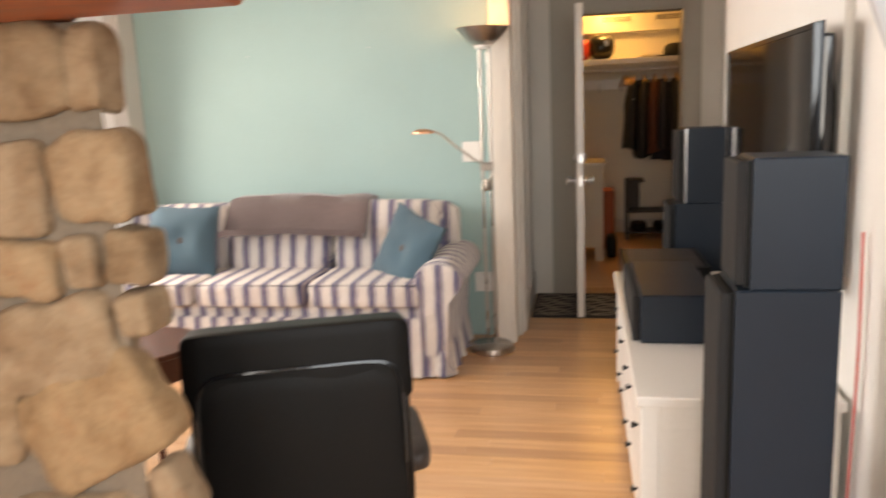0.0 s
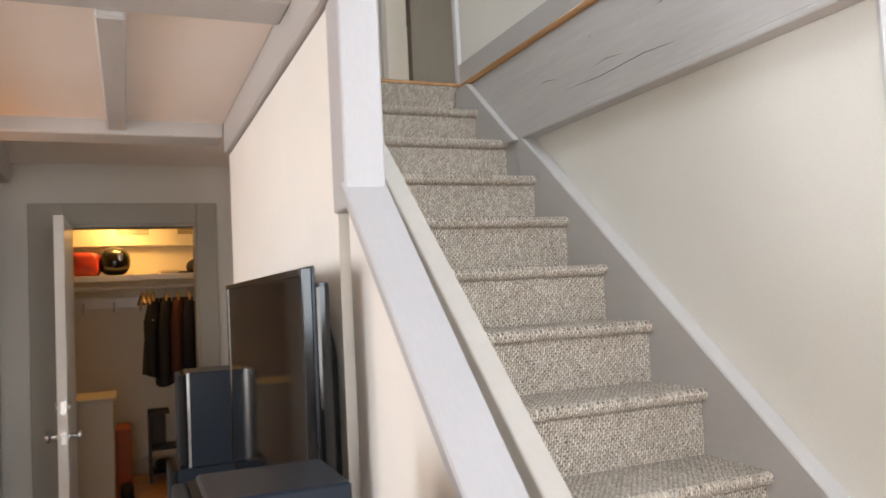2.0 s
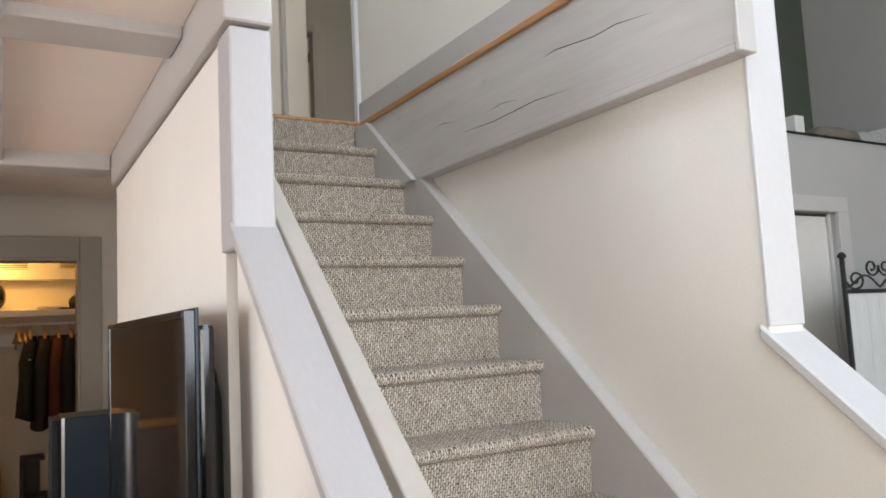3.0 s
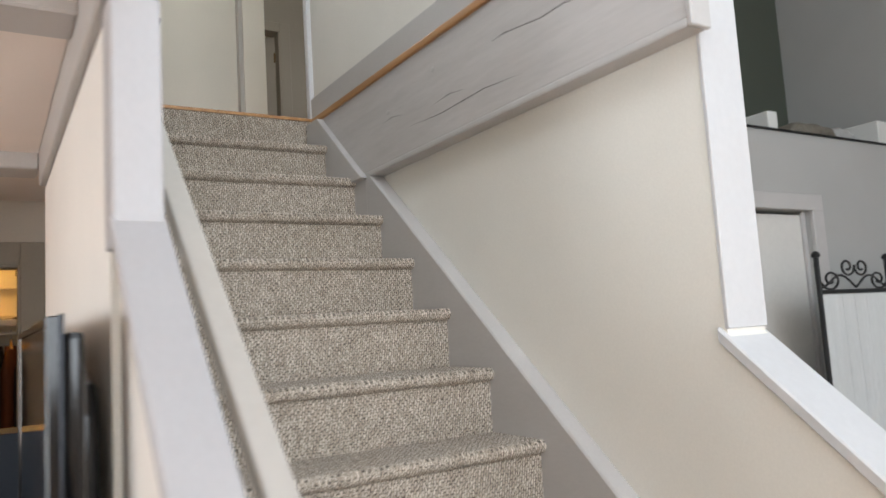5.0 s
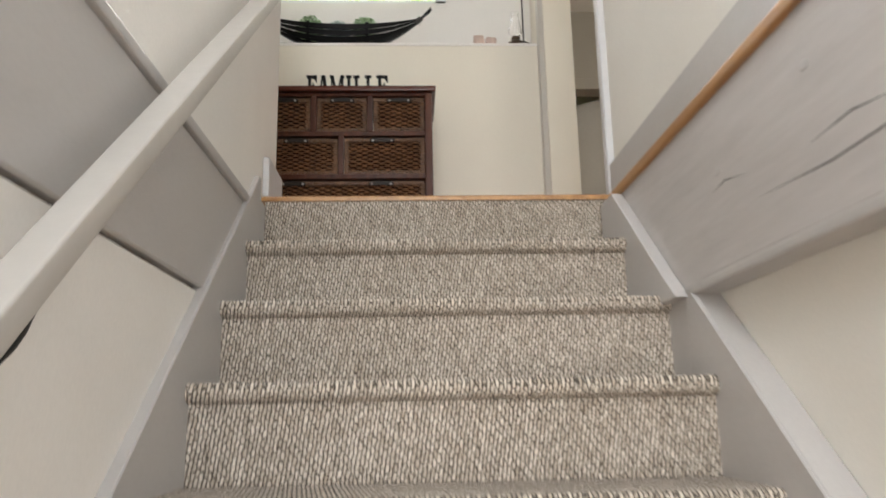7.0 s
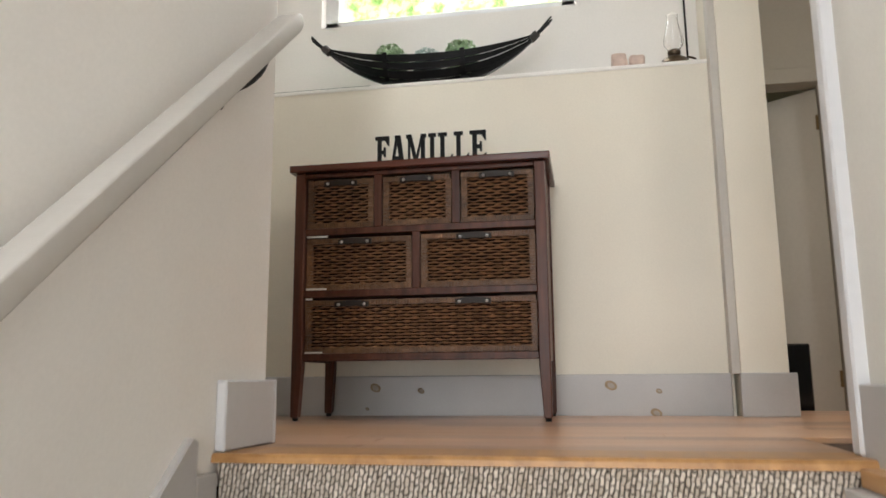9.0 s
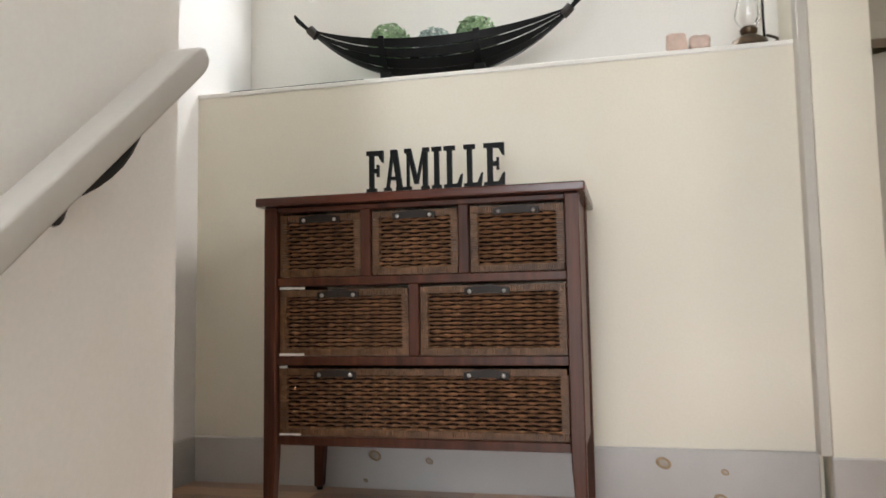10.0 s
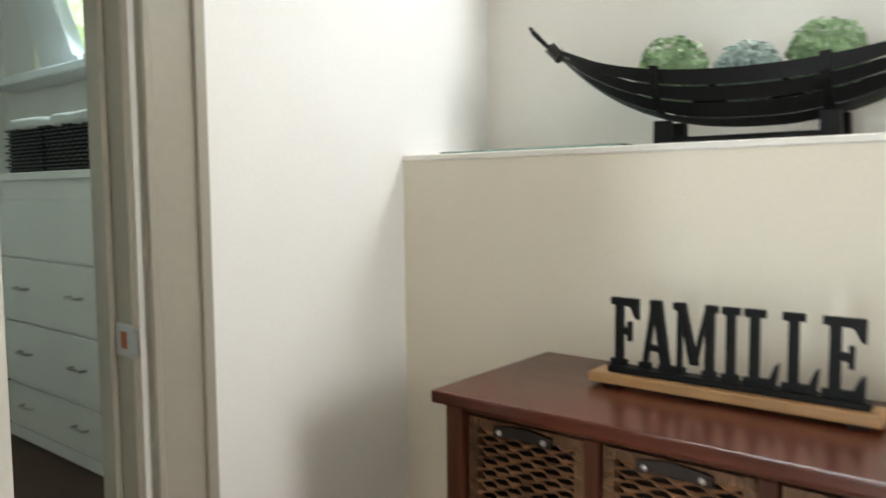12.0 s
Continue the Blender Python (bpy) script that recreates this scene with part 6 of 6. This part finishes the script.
def coat(x, mat, length, wide, label, seed, emblem=False):
    ct = thing("hanging_coat", (x, 8.22, 1.675), label, "coat", "coats on the rod")
    bm, rings = bmesh.new(), []
    for i in range(13):
        a = i / 12
        z = -0.10 - length * a
        half_y = wide * (0.25 + 0.75 * min(1, a * 5)) * (1 + 0.25 * a)
        half_x = 0.045 + 0.045 * a
        ring = []
        for k in range(24):
            t = 6.28318 * k / 24
            rip = 1 + 0.12 * a * math.sin(3 * t + seed) + 0.08 * noise.noise(Vector((math.cos(t) * 2, math.sin(t) * 2, a * 3 + seed)))
            ring.append(bm.verts.new((half_x * math.cos(t) * rip - 0.02 * a, half_y * math.sin(t) * rip, z + 0.015 * math.sin(t * 2 + seed) * a)))
        rings.append(ring)
    for a, b in zip(rings, rings[1:]):
        for k in range(24):
            bm.faces.new((a[k], a[(k + 1) % 24], b[(k + 1) % 24], b[k]))
    bm.faces.new(rings[0]), bm.faces.new(rings[-1][::-1])
    part("coat", bm, mat, ct, smooth=True)
    for sy in (-1, 1):
        part("sleeve", tube([(0, sy * wide * 0.85, -0.14), (-0.03, sy * wide * 1.12, -0.32), (-0.035, sy * wide * 1.22, -0.12 - length * 0.85)], 0.052, 10, taper=[0.8, 1.0, 0.8]), mat, ct, smooth=True)
    part("hanger", tube([(0, -wide, -0.13), (0, 0, -0.055), (0, wide, -0.13)], 0.011, 8), M["hanger"], ct, "golden wooden hanger", smooth=True)
    part("hook", tube([(0, 0, -0.055), (0, 0, -0.02), (0, 0.018, 0.01), (0, 0.0, 0.024), (0, -0.016, 0.012)], 0.0035, 6), M["silver"], ct, smooth=True)
    if emblem:
        part("badge", boxes((-0.035, -0.005, -wide * 1.33, -wide * 1.31, -0.30, -0.285)), M["plastic"], ct, "small white badge")


coat(1.02, M["black_cloth"], 0.66, 0.19, "black outdoor jacket on a golden wooden hanger", 0.4, True)
coat(1.12, M["black_cloth"], 0.74, 0.20, "black nylon jacket hanging from the rod", 1.9)
coat(1.22, M["rust_cloth"], 0.70, 0.19, "rust-brown cloth coat hanging from the rod", 3.2)
coat(1.31, M["navy_cloth"], 0.76, 0.20, "dark navy coat hanging from the rod", 4.4)
coat(1.42, M["black_cloth"], 0.78, 0.19, "long black coat hanging from the rod", 5.3)
coat(1.53, M["rust_cloth"], 0.72, 0.19, "brown coat at the end of the rod", 6.1)
for x in (0.93, 0.97):
    hg = thing("spare_hanger", (x, 8.22, 1.675), "empty golden wooden hanger on the rod", "hanger", "empty hangers")
    part("bar", tube([(0.02, -0.2, -0.15), (0, 0, -0.055), (-0.03, 0.2, -0.15)], 0.011, 8), M["hanger"], hg, smooth=True)
    part("hook", tube([(0, 0, -0.055), (0, 0, -0.02), (0, 0.018, 0.01), (0, 0.0, 0.024), (0, -0.016, 0.012)], 0.0035, 6), M["silver"], hg, smooth=True)
cc = thing("closet_chest", (0, 0, 0), "beige painted chest with a cut-out plinth", "chest")
part("body", boxes((0.10, 0.700, 7.08, 7.56, 0.12, 0.845), bevel=0.003), M["beige"], cc)
part("top", boxes((0.08, 0.722, 7.06, 7.58, 0.845, 0.868), bevel=0.004), M["beige"], cc)
for x0, x1 in ((0.10, 0.18), (0.63, 0.70)):
    part("foot", boxes((x0, x1, 7.08, 7.16, 0.0, 0.12), bevel=0.003), M["beige"], cc)
    part("foot", boxes((x0, x1, 7.48, 7.56, 0.0, 0.12), bevel=0.003), M["beige"], cc)
whole("rust_box", boxes((0.70, 0.815, 7.62, 7.95, 0.0, 0.56), bevel=0.008), M["rust"], "tall narrow rust-orange box beside the chest", "box")
whole("rain_boot", rounded((0.775, 7.30, 0.10), (0.10, 0.26, 0.20), 4, 6), M["black"], "black boot on the closet floor", "boot", smooth=True)
rk = thing("shoe_rack", (0, 0, 0), "small two-tier brown wooden shoe rack", "shoe rack")
for x in (0.95, 1.50):
    for y in (8.15, 8.42):
        part("post", boxes((x, x + 0.025, y, y + 0.025, 0, 0.58 if x < 1 else 0.30), bevel=0.002), M["bark"], rk)
for zz in (0.06, 0.27):
    part("tier", boxes((0.955, 1.525, 8.15, 8.445, zz, zz + 0.018), bevel=0.002), M["bark"], rk)
part("back_panel", boxes((0.975, 1.10, 8.425, 8.440, 0.29, 0.58), bevel=0.002), M["bark"], rk)
part("top_bar", boxes((0.95, 1.125, 8.15, 8.445, 0.575, 0.595), bevel=0.002), M["bark"], rk)
for i, (x, z) in enumerate(((1.08, 0.078), (1.30, 0.078), (1.40, 0.288))):
    whole("shoe", rounded((x, 8.28, z + 0.045), (0.16, 0.26, 0.09), 3, 6, rough=0.1, freq=9, seed=i), M["black_leather"], "dark shoe on the shoe rack", "shoe", "shoes on the rack", smooth=True)
whole("light_fixture", lathe([(0.07, 0.055), (0.085, 0.045), (0.07, 0.02), (0.03, 0.0), (0.0, 0.0)], (0.75, 7.45, 2.245), 24), M["plastic"], "plain white closet ceiling fixture", "ceiling light", smooth=True)
built("threshold_closet", boxes((0.51, 1.192, 5.90, 6.02, 0.0, 0.016), bevel=0.004), M["nosing"], "pale wooden threshold strip of the closet", "trim")


# ---- floor boards, one by one ----
def plank_mesh(length, wide, thick=0.012):
    bm = boxes((0, length, 0, wide, -thick, 0), bevel=0.0009)
    me = bpy.data.meshes.new("floor_board")
    bm.to_mesh(me)
    bm.free()
    return me


def lay(parent, mat, x0, x1, y0, y1, z, wide, lengths):
    """Rows of boards between two ends, cut to fit; alike boards share a mesh."""
    meshes = {}
    for row in range(round((y1 - y0) / wide)):
        x, first = x0, True
        while x < x1 - 0.02:
            ln_ = random.choice(lengths) * (random.choice((0.35, 0.55, 0.75, 1.0)) if first else 1)
            if x + ln_ > x1 - 0.12:
                ln_ = x1 - x
            ln_, first = round(ln_, 2), False
            if ln_ not in meshes:
                meshes[ln_] = plank_mesh(ln_ - 0.0012, wide - 0.0012)
                meshes[ln_].materials.append(mat)
            ob = new("floor_board", meshes[ln_])
            ob.location = (x, y0 + row * wide, z)
            ob.parent = parent
            x += ln_


lay(sub_floor, M["maple"], -2.30, 1.24, 1.9, 5.96, 0.0, 0.083, (0.7, 1.0, 1.35))
lay(deck, M["ash"], 0.64, 2.41, 4.665, 4.998, ZL, 0.083, (0.6, 0.9, 1.2))
lay(deck, M["ash"], 0.64, 4.69, 4.998, 5.911, ZL, 0.083, (0.6, 0.9, 1.2))
lay(deck, M["ash"], 2.628, 4.69, 5.911, 6.30, ZL, 0.078, (0.6, 0.9, 1.2))
far = []
for x0, x1, y0, y1 in ((-2.3, 6.7, -1.5, 1.9), (-0.1, 1.75, 6.02, 8.62)):
    y = y0
    while y < y1 - 0.04:
        far.append((x0, x1, y, min(y + 0.0818, y1), -0.012, 0.0))
        y += 0.083
ob = part("far_boards", boxes(*far), M["maple"], sub_floor)
tagged(ob, "maple floor boards farther off", kind="stuff")
